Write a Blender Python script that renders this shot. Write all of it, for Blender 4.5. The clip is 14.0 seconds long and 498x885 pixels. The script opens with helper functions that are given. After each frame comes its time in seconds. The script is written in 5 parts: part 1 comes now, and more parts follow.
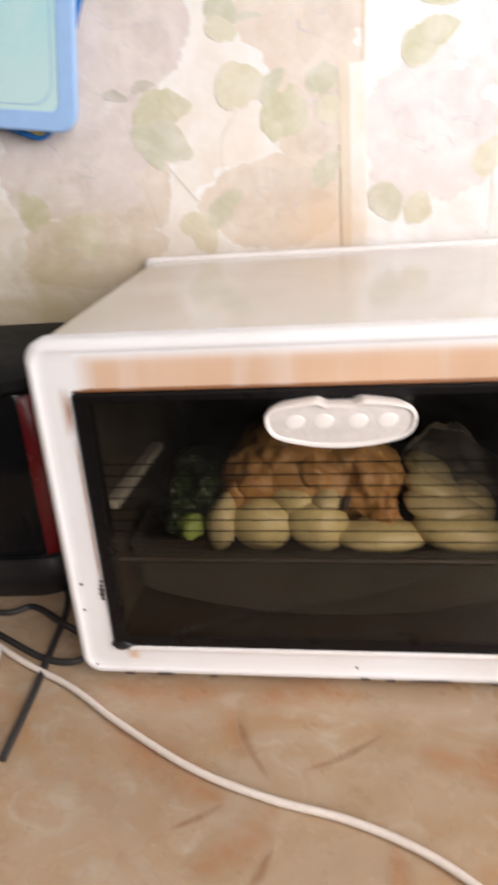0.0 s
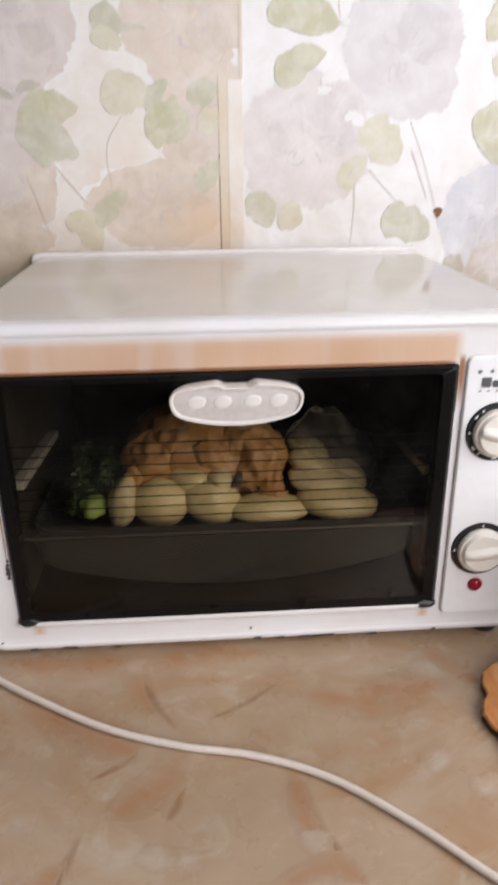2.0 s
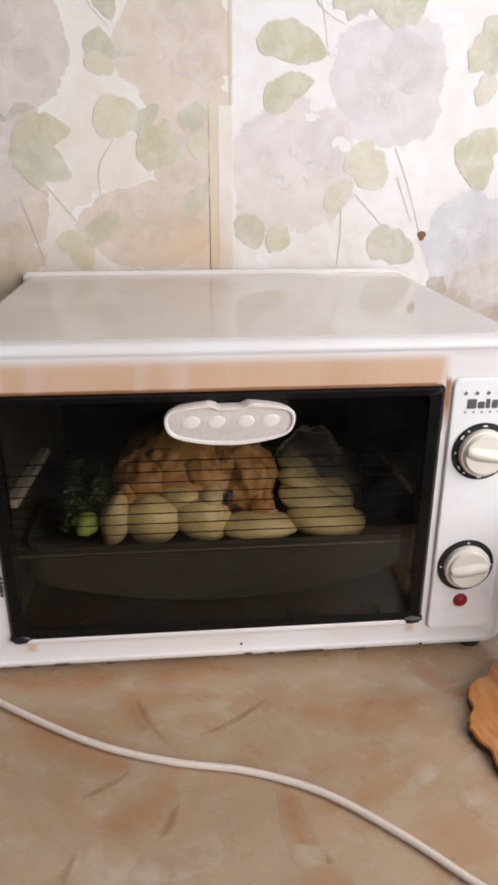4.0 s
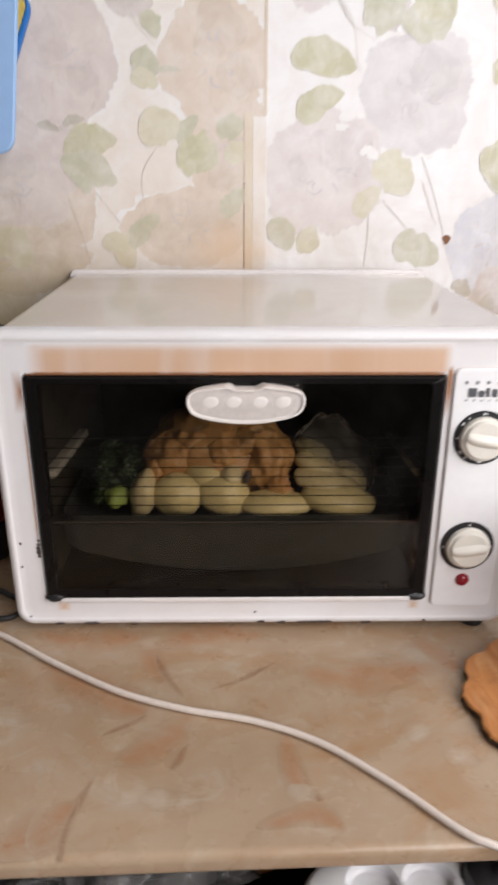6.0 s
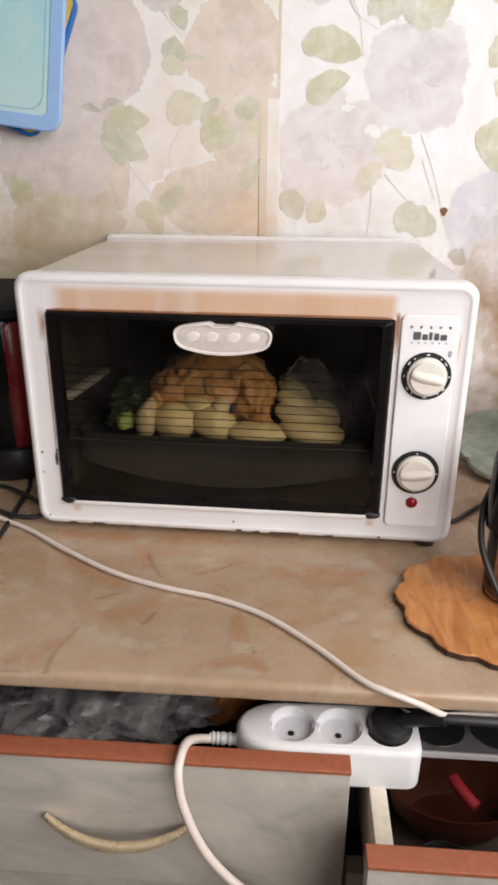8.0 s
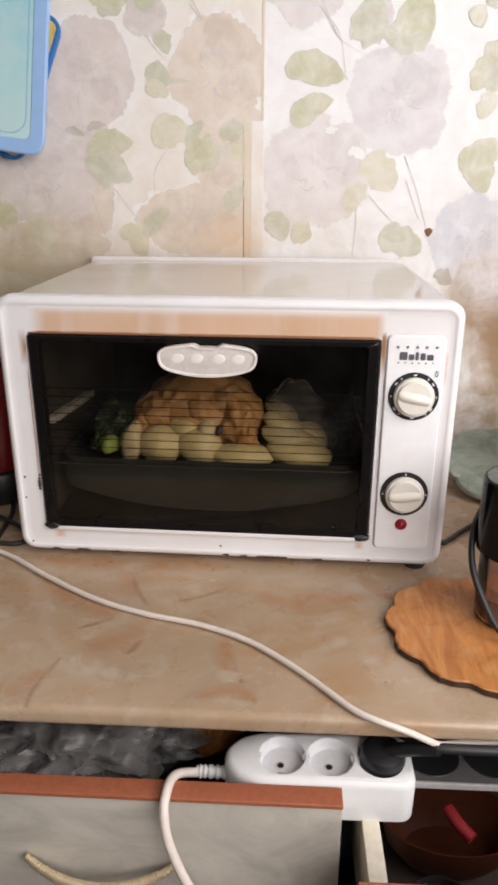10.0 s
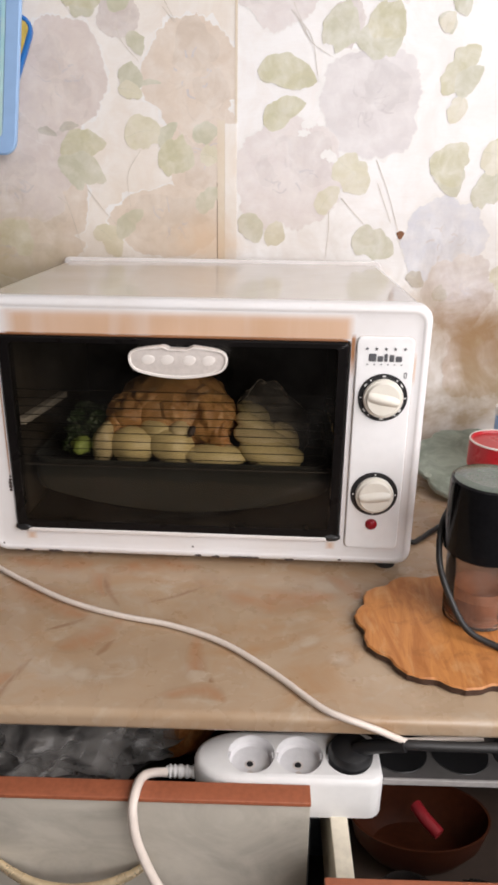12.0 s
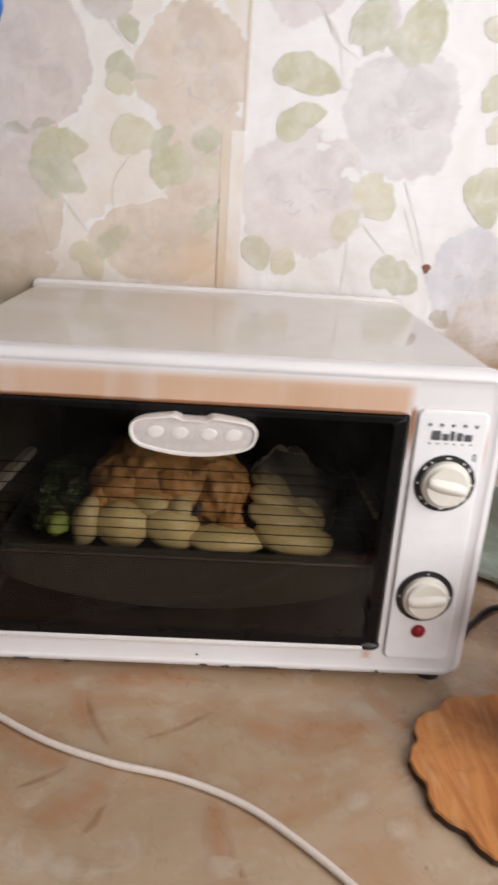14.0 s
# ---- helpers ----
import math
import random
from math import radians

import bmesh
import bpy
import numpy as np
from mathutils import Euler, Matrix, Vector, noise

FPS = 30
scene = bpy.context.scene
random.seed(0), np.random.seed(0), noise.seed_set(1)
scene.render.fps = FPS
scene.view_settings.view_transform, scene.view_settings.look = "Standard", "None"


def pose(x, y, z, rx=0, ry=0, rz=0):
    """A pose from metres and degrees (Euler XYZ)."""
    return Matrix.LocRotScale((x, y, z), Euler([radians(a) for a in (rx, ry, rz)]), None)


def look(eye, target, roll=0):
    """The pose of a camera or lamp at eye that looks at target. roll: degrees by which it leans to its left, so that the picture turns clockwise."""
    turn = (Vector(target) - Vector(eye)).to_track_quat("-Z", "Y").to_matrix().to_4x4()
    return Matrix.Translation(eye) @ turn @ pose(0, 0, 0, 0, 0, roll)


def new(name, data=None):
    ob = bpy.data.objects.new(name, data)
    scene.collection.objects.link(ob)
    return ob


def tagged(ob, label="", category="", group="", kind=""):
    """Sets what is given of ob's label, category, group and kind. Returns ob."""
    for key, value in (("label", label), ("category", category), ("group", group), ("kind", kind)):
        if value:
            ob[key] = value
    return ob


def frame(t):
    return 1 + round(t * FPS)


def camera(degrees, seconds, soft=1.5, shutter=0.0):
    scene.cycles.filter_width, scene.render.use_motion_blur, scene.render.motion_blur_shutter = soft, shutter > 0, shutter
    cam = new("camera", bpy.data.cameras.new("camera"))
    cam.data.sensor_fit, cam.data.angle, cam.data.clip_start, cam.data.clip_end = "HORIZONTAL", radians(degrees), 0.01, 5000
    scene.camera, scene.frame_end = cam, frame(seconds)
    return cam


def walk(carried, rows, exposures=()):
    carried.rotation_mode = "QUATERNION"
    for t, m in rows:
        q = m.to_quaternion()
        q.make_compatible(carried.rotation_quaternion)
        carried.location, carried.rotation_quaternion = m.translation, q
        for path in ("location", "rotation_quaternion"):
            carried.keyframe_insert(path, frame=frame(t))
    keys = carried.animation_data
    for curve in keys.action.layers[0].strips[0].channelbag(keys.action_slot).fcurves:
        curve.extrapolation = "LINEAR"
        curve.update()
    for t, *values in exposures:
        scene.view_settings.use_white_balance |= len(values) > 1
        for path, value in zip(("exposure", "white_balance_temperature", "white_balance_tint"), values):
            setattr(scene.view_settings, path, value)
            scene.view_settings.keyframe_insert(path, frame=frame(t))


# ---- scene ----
cam = camera(39.3, 14.0, 3.1, 0.5)
PATH = [
    (0, (-0.01, -0.441, 1.247), (-0.291, 1.387, 0.485), -4.3),
    (0.5, (-0.02, -0.451, 1.235), (-0.039, 1.363, 0.393), -2.6),
    (1, (-0.037, -0.476, 1.245), (0.02, 1.347, 0.425), -0.3),
    (1.5, (-0.043, -0.476, 1.242), (-0.001, 1.343, 0.412), 0.1),
    (2, (-0.035, -0.496, 1.251), (0.075, 1.348, 0.484), -0.7),
    (2.2, (-0.041, -0.505, 1.255), (0.105, 1.356, 0.537), -0.0),
    (4.3, (-0.046, -0.504, 1.259), (0.12, 1.348, 0.522), 0.1),
    (4.5, (-0.048, -0.501, 1.258), (0.08, 1.341, 0.488), 0.8),
    (5, (-0.05, -0.503, 1.251), (-0.033, 1.326, 0.441), 1.1),
    (5.5, (-0.058, -0.523, 1.246), (-0.049, 1.316, 0.459), 1.6),
    (6, (-0.021, -0.562, 1.256), (0.009, 1.308, 0.547), 0.2),
    (6.5, (0.046, -0.645, 1.268), (-0.002, 1.259, 0.658), 1.2),
    (7, (0.078, -0.69, 1.247), (0.076, 1.184, 0.549), 5.6),
    (7.5, (0.082, -0.699, 1.249), (-0.044, 1.156, 0.511), 0.9),
    (7.7, (0.076, -0.694, 1.246), (-0.1, 1.154, 0.502), 0.5),
    (9.8, (0.076, -0.676, 1.24), (-0.085, 1.192, 0.544), 0.0),
    (10, (0.079, -0.676, 1.242), (-0.071, 1.196, 0.553), 0.2),
    (10.5, (0.081, -0.674, 1.24), (-0.043, 1.196, 0.541), 0.3),
    (11, (0.094, -0.673, 1.241), (-0.008, 1.194, 0.529), -0.6),
    (11.5, (0.092, -0.676, 1.244), (0.02, 1.197, 0.547), 0.7),
    (12, (0.089, -0.679, 1.243), (-0.006, 1.197, 0.558), 0.7),
    (12.5, (0.084, -0.682, 1.242), (-0.006, 1.197, 0.562), 0.8),
    (13, (0.076, -0.661, 1.247), (0.023, 1.22, 0.57), 0.4),
    (13.5, (0.054, -0.588, 1.264), (0.129, 1.309, 0.634), 0.1),
    (14, (0.011, -0.52, 1.26), (0.074, 1.362, 0.584), 3.6),
]
walk(cam, [(t, look(eye, target, roll)) for t, eye, target, roll in PATH], [(0.0, 0.2, 6500, 10), (0.5, -0.05, 6200, 10), (1.0, -0.15, 6300, 10), (2.0, -0.15, 6180, 10), (4.5, -0.22, 6400, 10), (5.5, -0.1, 6450, 10), (6.0, -0.15, 6320, 10), (6.5, -0.32, 6330, 10), (7.0, -0.18, 6400, 10), (7.5, -0.14, 6480, 10), (10.0, -0.14, 6450, 10), (12.5, -0.14, 6450, 10), (13.0, -0.18, 6400, 10), (13.5, -0.3, 6330, 10), (14.0, -0.27, 6380, 10)])

# ---- light ----
world = bpy.data.worlds.new("sky")
scene.world = world
world.use_nodes = True
wn = world.node_tree.nodes
sky = wn.new("ShaderNodeTexSky")
sky.sky_type, sky.sun_disc = "NISHITA", False
sky.sun_elevation, sky.sun_rotation = radians(40), radians(120)
wn["Background"].inputs["Strength"].default_value = 0.12
world.node_tree.links.new(sky.outputs[0], wn["Background"].inputs["Color"])


def area_lamp(name, m, sx, sy, watts, colour):
    lamp = bpy.data.lights.new(name, "AREA")
    lamp.shape, lamp.size, lamp.size_y, lamp.energy, lamp.color = "RECTANGLE", sx, sy, watts, colour
    ob = new(name, lamp)
    ob.matrix_world = m
    return ob


# The kitchen stands turned a little against the oven.
ROOM = pose(0, 0, 0, 0, 0, 1.65)
# Daylight of the large window in the east wall.
area_lamp("window_light", ROOM @ look((0.84, -1.14, 1.60), (0.0, -0.60, 1.20)), 1.55, 1.2, 41, (1.0, 0.952, 0.94))


# ---- materials ----
class Mat:
    """A node material with short ways to wire it."""

    def __init__(self, name, rough=0.5, metal=0.0, **sockets):
        self.m = bpy.data.materials.new(name)
        self.m.use_nodes = True
        self.n, self.l = self.m.node_tree.nodes, self.m.node_tree.links
        self.b = self.n["Principled BSDF"]
        self.b.inputs["Roughness"].default_value = rough
        self.b.inputs["Metallic"].default_value = metal
        for key, value in sockets.items():
            self.b.inputs[key.replace("_", " ")].default_value = value
        self.co = self.n.new("ShaderNodeTexCoord").outputs["Object"]

    def put(self, a, b):
        self.l.new(a, b)

    def scaled(self, scale, turn=0.0):
        mp = self.n.new("ShaderNodeMapping")
        mp.inputs["Scale"].default_value = scale
        mp.inputs["Rotation"].default_value = (0, 0, turn)
        self.put(self.co, mp.inputs["Vector"])
        return mp.outputs[0]

    def noise(self, scale, detail=4.0, rough=0.55, co=None, warp=0.0):
        t = self.n.new("ShaderNodeTexNoise")
        t.inputs["Scale"].default_value, t.inputs["Detail"].default_value = scale, detail
        t.inputs["Roughness"].default_value, t.inputs["Distortion"].default_value = rough, warp
        self.put(co or self.co, t.inputs["Vector"])
        return t.outputs["Fac"]

    def ramp(self, fac, *stops):
        r = self.n.new("ShaderNodeValToRGB")
        e = r.color_ramp.elements
        while len(e) < len(stops):
            e.new(0.5)
        for el, (p, c) in zip(e, stops):
            el.position, el.color = p, (*c, 1) if len(c) == 3 else c
        self.put(fac, r.inputs["Fac"])
        return r.outputs["Color"]

    def mix(self, fac, a, b, blend="MIX"):
        x = self.n.new("ShaderNodeMix")
        x.data_type, x.blend_type = "RGBA", blend
        for value, socket in ((fac, x.inputs["Factor"]), (a, x.inputs["A"]), (b, x.inputs["B"])):
            if isinstance(value, (int, float)):
                socket.default_value = value
            elif isinstance(value, tuple):
                socket.default_value = (*value, 1)
            else:
                self.put(value, socket)
        return x.outputs["Result"]

    def colour(self, c):
        if isinstance(c, tuple):
            self.b.inputs["Base Color"].default_value = (*c, 1)
        else:
            self.put(c, self.b.inputs["Base Color"])
        return self

    def rough(self, fac, lo, hi):
        r = self.n.new("ShaderNodeMapRange")
        r.inputs["To Min"].default_value, r.inputs["To Max"].default_value = lo, hi
        self.put(fac, r.inputs["Value"])
        self.put(r.outputs[0], self.b.inputs["Roughness"])
        return self

    def bump(self, fac, strength, distance=0.001):
        b = self.n.new("ShaderNodeBump")
        b.inputs["Strength"].default_value, b.inputs["Distance"].default_value = strength, distance
        self.put(fac, b.inputs["Height"])
        self.put(b.outputs[0], self.b.inputs["Normal"])
        return self


W0, W1 = (0, 0, 0), (1, 1, 1)


def worn(name, c, rough=0.5, metal=0.0, spread=0.25, scale=40, bump=0.1, **sockets):
    """A plain surface with two scales of variation and a little relief."""
    m = Mat(name, rough, metal, **sockets)
    dark = tuple(v * (1 - spread) for v in c)
    big = m.mix(m.ramp(m.noise(scale * 0.2), (0.35, W0), (0.7, W1)), dark, c)
    m.colour(m.mix(m.ramp(m.noise(scale * 4, 2), (0.3, W0), (0.75, W1)), big, tuple(min(1, v * (1 + spread * 0.4)) for v in c)))
    m.rough(m.noise(scale), max(0, rough - 0.12), min(1, rough + 0.12))
    return m.bump(m.noise(scale * 5, 3), bump).m


# Ragged coloured patches on the wallpaper: place, half sizes, colour, strength.
COLOUR_PATCHES = ((-0.34, 1.07, 0.27, 0.28, (0.44, 0.35, 0.17), 0.72), (0.385, 1.045, 0.15, 0.12, (0.30, 0.17, 0.07), 0.95), (0.275, 1.02, 0.07, 0.06, (0.40, 0.29, 0.15), 0.7), (-0.02, 1.17, 0.10, 0.09, (0.66, 0.46, 0.29), 0.6))


def paper(name, base, tint, amount, ink=None, wash_cover=0.36):
    """Crinkled printed wallpaper with a satin sheen and brown patches low down; ink: a watercolour print (colour,
    darker colour, cover) on it.
    """
    m = Mat(name, 0.5)
    c = m.mix(m.ramp(m.noise(7, 5, 0.6, warp=0.6), (0.5 - amount * 0.3, W0), (0.72, W1)), base, tint)
    wash = m.noise(16, 6, 0.68, co=m.scaled((1, 1, 0.8)), warp=1.4)
    c = m.mix(m.ramp(wash, (0.44, W0), (0.66, (wash_cover,) * 3)), c, tuple(v * k for v, k in zip(tint, (0.92, 0.86, 0.82))))
    if ink:
        pigment = m.mix(m.ramp(m.noise(55, 5, 0.65, warp=0.8), (0.38, W0), (0.72, W1)), ink[0], ink[1])
        pigment = m.mix(m.ramp(m.noise(13, 5, 0.62, warp=1.2), (0.42, W0), (0.70, W1)), pigment, tuple(v * k for v, k in zip(ink[1], (0.97, 0.955, 0.945))))
        dense = m.n.new("ShaderNodeAttribute")
        dense.attribute_name = "dense"
        cover = m.ramp(m.noise(38, 4, 0.6, warp=0.5), (0.26, (ink[2] * 0.5,) * 3), (0.60, (ink[2],) * 3))
        c = m.mix(m.mix(1.0, cover, dense.outputs["Fac"], "MULTIPLY"), c, pigment)
    fine = m.noise(1, 5, 0.7, co=m.scaled((60, 60, 400)))
    c = m.mix(m.ramp(fine, (0.35, (0.05,) * 3), (0.6, W0)), c, (0.55, 0.5, 0.47))
    # Browner in patches towards the bottom of the wall.
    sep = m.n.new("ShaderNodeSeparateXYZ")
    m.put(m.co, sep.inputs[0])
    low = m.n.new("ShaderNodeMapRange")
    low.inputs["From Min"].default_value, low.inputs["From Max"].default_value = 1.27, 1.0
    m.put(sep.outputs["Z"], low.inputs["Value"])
    low_tint = m.n.new("ShaderNodeMath")
    low_tint.operation = "MULTIPLY"
    m.put(low.outputs[0], low_tint.inputs[0])
    m.put(m.ramp(m.noise(9, 4, 0.6, warp=0.8), (0.30, W0), (0.62, (0.85,) * 3)), low_tint.inputs[1])
    c = m.mix(low_tint.outputs[0], c, (0.33, 0.22, 0.10))
    for x, z, rx, rz, tint, strength in COLOUR_PATCHES:
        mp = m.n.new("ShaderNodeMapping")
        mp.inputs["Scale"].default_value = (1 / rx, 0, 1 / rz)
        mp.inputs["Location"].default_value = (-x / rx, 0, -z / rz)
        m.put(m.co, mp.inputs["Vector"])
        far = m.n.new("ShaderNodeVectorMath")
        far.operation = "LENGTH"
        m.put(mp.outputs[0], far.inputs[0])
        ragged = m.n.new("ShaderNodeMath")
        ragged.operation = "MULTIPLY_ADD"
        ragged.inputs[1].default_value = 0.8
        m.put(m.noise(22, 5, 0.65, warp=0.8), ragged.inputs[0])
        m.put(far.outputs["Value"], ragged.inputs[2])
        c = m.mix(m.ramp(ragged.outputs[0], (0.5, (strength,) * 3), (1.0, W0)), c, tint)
    m.colour(c)
    m.rough(m.noise(30), 0.38, 0.6)
    return m.bump(m.noise(1, 6, 0.68, co=m.scaled((26, 26, 70)), warp=0.5), 0.28, 0.0015).m


SHEETS = {"aged": ((0.885, 0.855, 0.825), (0.82, 0.745, 0.66), 0.35), "pale": ((0.92, 0.915, 0.92), (0.88, 0.86, 0.85), 0.15)}
INKS = {
    "lilac": ((0.735, 0.65, 0.60), (0.68, 0.60, 0.575), 0.95),
    "beige": ((0.76, 0.655, 0.56), (0.705, 0.60, 0.505), 0.95),
    "grey_lilac": ((0.76, 0.725, 0.73), (0.715, 0.685, 0.70), 0.95),
    "pink": ((0.785, 0.725, 0.705), (0.735, 0.675, 0.675), 0.95),
    "blue": ((0.74, 0.745, 0.79), (0.65, 0.67, 0.76), 0.9),
    "dusk": ((0.62, 0.54, 0.50), (0.50, 0.42, 0.42), 0.65),
    "heart": ((0.56, 0.50, 0.50), (0.48, 0.44, 0.475), 0.7),
    "white": ((0.90, 0.89, 0.88), (0.86, 0.85, 0.84), 1.0),
    "leaf": ((0.58, 0.55, 0.35), (0.49, 0.475, 0.28), 0.85),
    "leaf_grey": ((0.58, 0.565, 0.42), (0.49, 0.49, 0.34), 0.85),
    "leaf_dark": ((0.42, 0.37, 0.28), (0.31, 0.27, 0.20), 0.7),
    "leaf_pale": ((0.68, 0.64, 0.46), (0.61, 0.57, 0.39), 0.8),
    "stem": ((0.56, 0.51, 0.42), (0.49, 0.44, 0.36), 0.8),
}
for tone in ("lilac", "beige", "grey_lilac", "pink", "blue", "dusk"):
    INKS[tone + "_deep"] = (tuple(0.945 * v for v in INKS[tone][0]), tuple(0.915 * v for v in INKS[tone][1]), INKS[tone][2])
LEAF_TONES = ("leaf", "leaf_grey", "leaf_dark", "leaf_pale")
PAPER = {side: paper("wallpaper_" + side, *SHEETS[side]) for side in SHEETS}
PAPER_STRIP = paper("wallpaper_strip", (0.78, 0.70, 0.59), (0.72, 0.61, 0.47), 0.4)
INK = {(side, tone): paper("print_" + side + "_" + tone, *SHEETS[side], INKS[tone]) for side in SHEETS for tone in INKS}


def marble(name="onyx_laminate", ink=None):
    """Glossy cream worktop laminate printed like onyx, with rusty blushes and white clouds; ink: a printed vein (colour, cover) on it."""
    m = Mat(name, 0.28)
    warm = m.noise(5, 5, 0.55, warp=1.2)
    c = m.mix(m.ramp(warm, (0.36, W0), (0.66, W1)), (0.43, 0.315, 0.212), (0.355, 0.247, 0.158))
    c = m.mix(m.ramp(m.noise(8, 4, 0.6, warp=1.6), (0.56, W0), (0.78, (0.8,) * 3)), c, (0.46, 0.38, 0.30))
    c = m.mix(m.ramp(m.noise(6.2, 6, 0.62, co=m.scaled((1, 1.6, 1), 0.5), warp=1.6), (0.48, W0), (0.72, (0.75,) * 3)), c, (0.35, 0.19, 0.082))
    c = m.mix(m.ramp(m.noise(26, 6, 0.7, co=m.scaled((1, 1.5, 1), 0.9), warp=1.4), (0.54, W0), (0.74, (0.32,) * 3)), c, (0.36, 0.20, 0.09))
    c = m.mix(m.ramp(m.noise(19, 5, 0.65, co=m.scaled((1, 1.3, 1), -0.4), warp=1.2), (0.56, W0), (0.76, (0.6,) * 3)), c, (0.52, 0.45, 0.36))
    if ink:
        dense = m.n.new("ShaderNodeAttribute")
        dense.attribute_name = "dense"
        cover = m.ramp(m.noise(45, 5, 0.65, warp=0.8), (0.22, W0), (0.74, (ink[1],) * 3))
        c = m.mix(m.mix(1.0, cover, dense.outputs["Fac"], "MULTIPLY"), c, ink[0])
    m.colour(c)
    m.rough(m.noise(25, 5), 0.2, 0.36)
    return m.bump(m.noise(600, 2), 0.04, 0.0005).m


MARBLE = marble()
VEIN = marble("onyx_vein", ((0.23, 0.10, 0.045), 0.95))
VEIN_SOFT = marble("onyx_blush", ((0.37, 0.16, 0.065), 0.85))
VEIN_PALE = marble("onyx_cloud", ((0.56, 0.48, 0.39), 0.7))


def drawer_laminate():
    m = Mat("grey_laminate", 0.42)
    c = m.mix(m.ramp(m.noise(7, 5, 0.6, co=m.scaled((1.6, 1, 2.4), 0), warp=2.0), (0.35, W0), (0.7, W1)), (0.50, 0.46, 0.395), (0.365, 0.335, 0.285))
    c = m.mix(m.ramp(m.noise(16, 5, 0.65, warp=2.0), (0.55, W0), (0.8, (0.6,) * 3)), c, (0.55, 0.515, 0.465))
    m.colour(c)
    return m.bump(m.noise(500, 2), 0.05, 0.0005).m


def wood_board(name, a, b, d):
    m = Mat(name, 0.48)
    grain = m.noise(1, 6, 0.6, co=m.scaled((60, 10, 60), 0.45), warp=2.2)
    c = m.mix(m.ramp(grain, (0.36, W0), (0.66, W1)), a, b)
    c = m.mix(m.ramp(m.noise(14, 4, 0.6, co=m.scaled((3, 1, 1), 0.45), warp=1.0), (0.54, W0), (0.74, (0.8,) * 3)), c, d)
    c = m.mix(m.ramp(m.noise(24, 5, 0.65, warp=1.4), (0.54, W0), (0.72, (0.75,) * 3)), c, tuple(v * 0.62 for v in b))
    m.colour(c)
    m.rough(grain, 0.4, 0.6)
    return m.bump(grain, 0.15, 0.0005).m


DRAWER = drawer_laminate()
EDGE_BAND = worn("brown_edge_band", (0.34, 0.105, 0.05), 0.45, scale=60)
# Drawer bottom: brown board darkened in colour for the shade inside the drawer.
SHADED_BOTTOM = worn("shaded_brown_board", (0.042, 0.026, 0.018), 0.7, scale=30)
CHIPBOARD = worn("cream_board", (0.68, 0.62, 0.50), 0.6, scale=30)
CARCASS = worn("cabinet_board", (0.26, 0.30, 0.36), 0.6, scale=20)
GOLD = worn("brass", (0.82, 0.66, 0.43), 0.3, 0.7, spread=0.2, scale=60, bump=0.05)


def enamel(name="white_enamel", burn=None, satin=False, greasy=False):
    """White painted oven steel with yellowing and grime; burn: colours of heat-tanned bands on it."""
    m = Mat(name, 0.2)
    c = m.mix(m.ramp(m.noise(9, 5, 0.6), (0.42, W0), (0.75, W1)), (0.79, 0.775, 0.78) if satin else (0.80, 0.77, 0.765), (0.74, 0.70, 0.68) if satin else (0.75, 0.69, 0.65))
    c = m.mix(m.ramp(m.noise(120, 4, 0.7), (0.66, W0), (0.78, (0.35,) * 3)), c, (0.5, 0.38, 0.28))
    if greasy:
        c = m.mix(m.ramp(m.noise(6, 5, 0.6, warp=0.8), (0.3, (0.55,) * 3), (0.7, (0.95,) * 3)), c, (0.60, 0.55, 0.49))
        m.b.inputs["Specular IOR Level"].default_value = 0.75
    if burn:
        bands = m.mix(m.ramp(m.noise(1, 3, 0.5, co=m.scaled((9, 1, 2))), (0.30, W0), (0.72, W1)), burn[0], burn[1])
        bands = m.mix(m.ramp(m.noise(1, 2, 0.5, co=m.scaled((90, 1, 4))), (0.5, W0), (0.85, (0.2,) * 3)), bands, (0.76, 0.66, 0.60))
        bands = m.mix(m.ramp(m.noise(1, 3, 0.6, co=m.scaled((11, 1, 1.5))), (0.52, W0), (0.66, (0.55,) * 3)), bands, c)
        dense = m.n.new("ShaderNodeAttribute")
        dense.attribute_name = "dense"
        c = m.mix(dense.outputs["Fac"], c, bands)
    m.colour(c)
    m.rough(m.noise(22, 5), *((0.34, 0.55) if satin else (0.04, 0.13)))
    return m.bump(m.noise(150, 3), 0.03, 0.0006).m


ENAMEL, SCORCHED = enamel(), enamel("scorched_enamel", ((0.68, 0.485, 0.36), (0.585, 0.37, 0.23)), True)
RUSTY = enamel("rusty_enamel", ((0.42, 0.20, 0.09), (0.30, 0.13, 0.055)), True)
TOP_ENAMEL = enamel("greasy_gloss_enamel", None, False, True)
ENAMEL_SATIN = enamel("satin_enamel", None, True)
RUST = worn("rust_stain", (0.22, 0.09, 0.035), 0.6, scale=200)
CHIP = worn("bare_steel_chip", (0.07, 0.05, 0.045), 0.6, scale=200)
BLACK = worn("black_plastic", (0.014, 0.014, 0.015), 0.38, scale=60)
BLACK_GLOSS = worn("gloss_black_plastic", (0.008, 0.008, 0.009), 0.14, scale=60, bump=0.02, Specular_IOR_Level=0.18)
# Black cap; the greenish base colour stands in for what it reflects.
CAP_GLOSS = worn("black_cap_green_reflection", (0.075, 0.10, 0.075), 0.10, scale=60, bump=0.02, Specular_IOR_Level=1.0)
LID_BLACK = worn("dull_black_plastic", (0.010, 0.010, 0.010), 0.6, scale=60, Specular_IOR_Level=0.08)
BLACK_RUBBER = worn("black_rubber", (0.022, 0.021, 0.021), 0.5, scale=80)
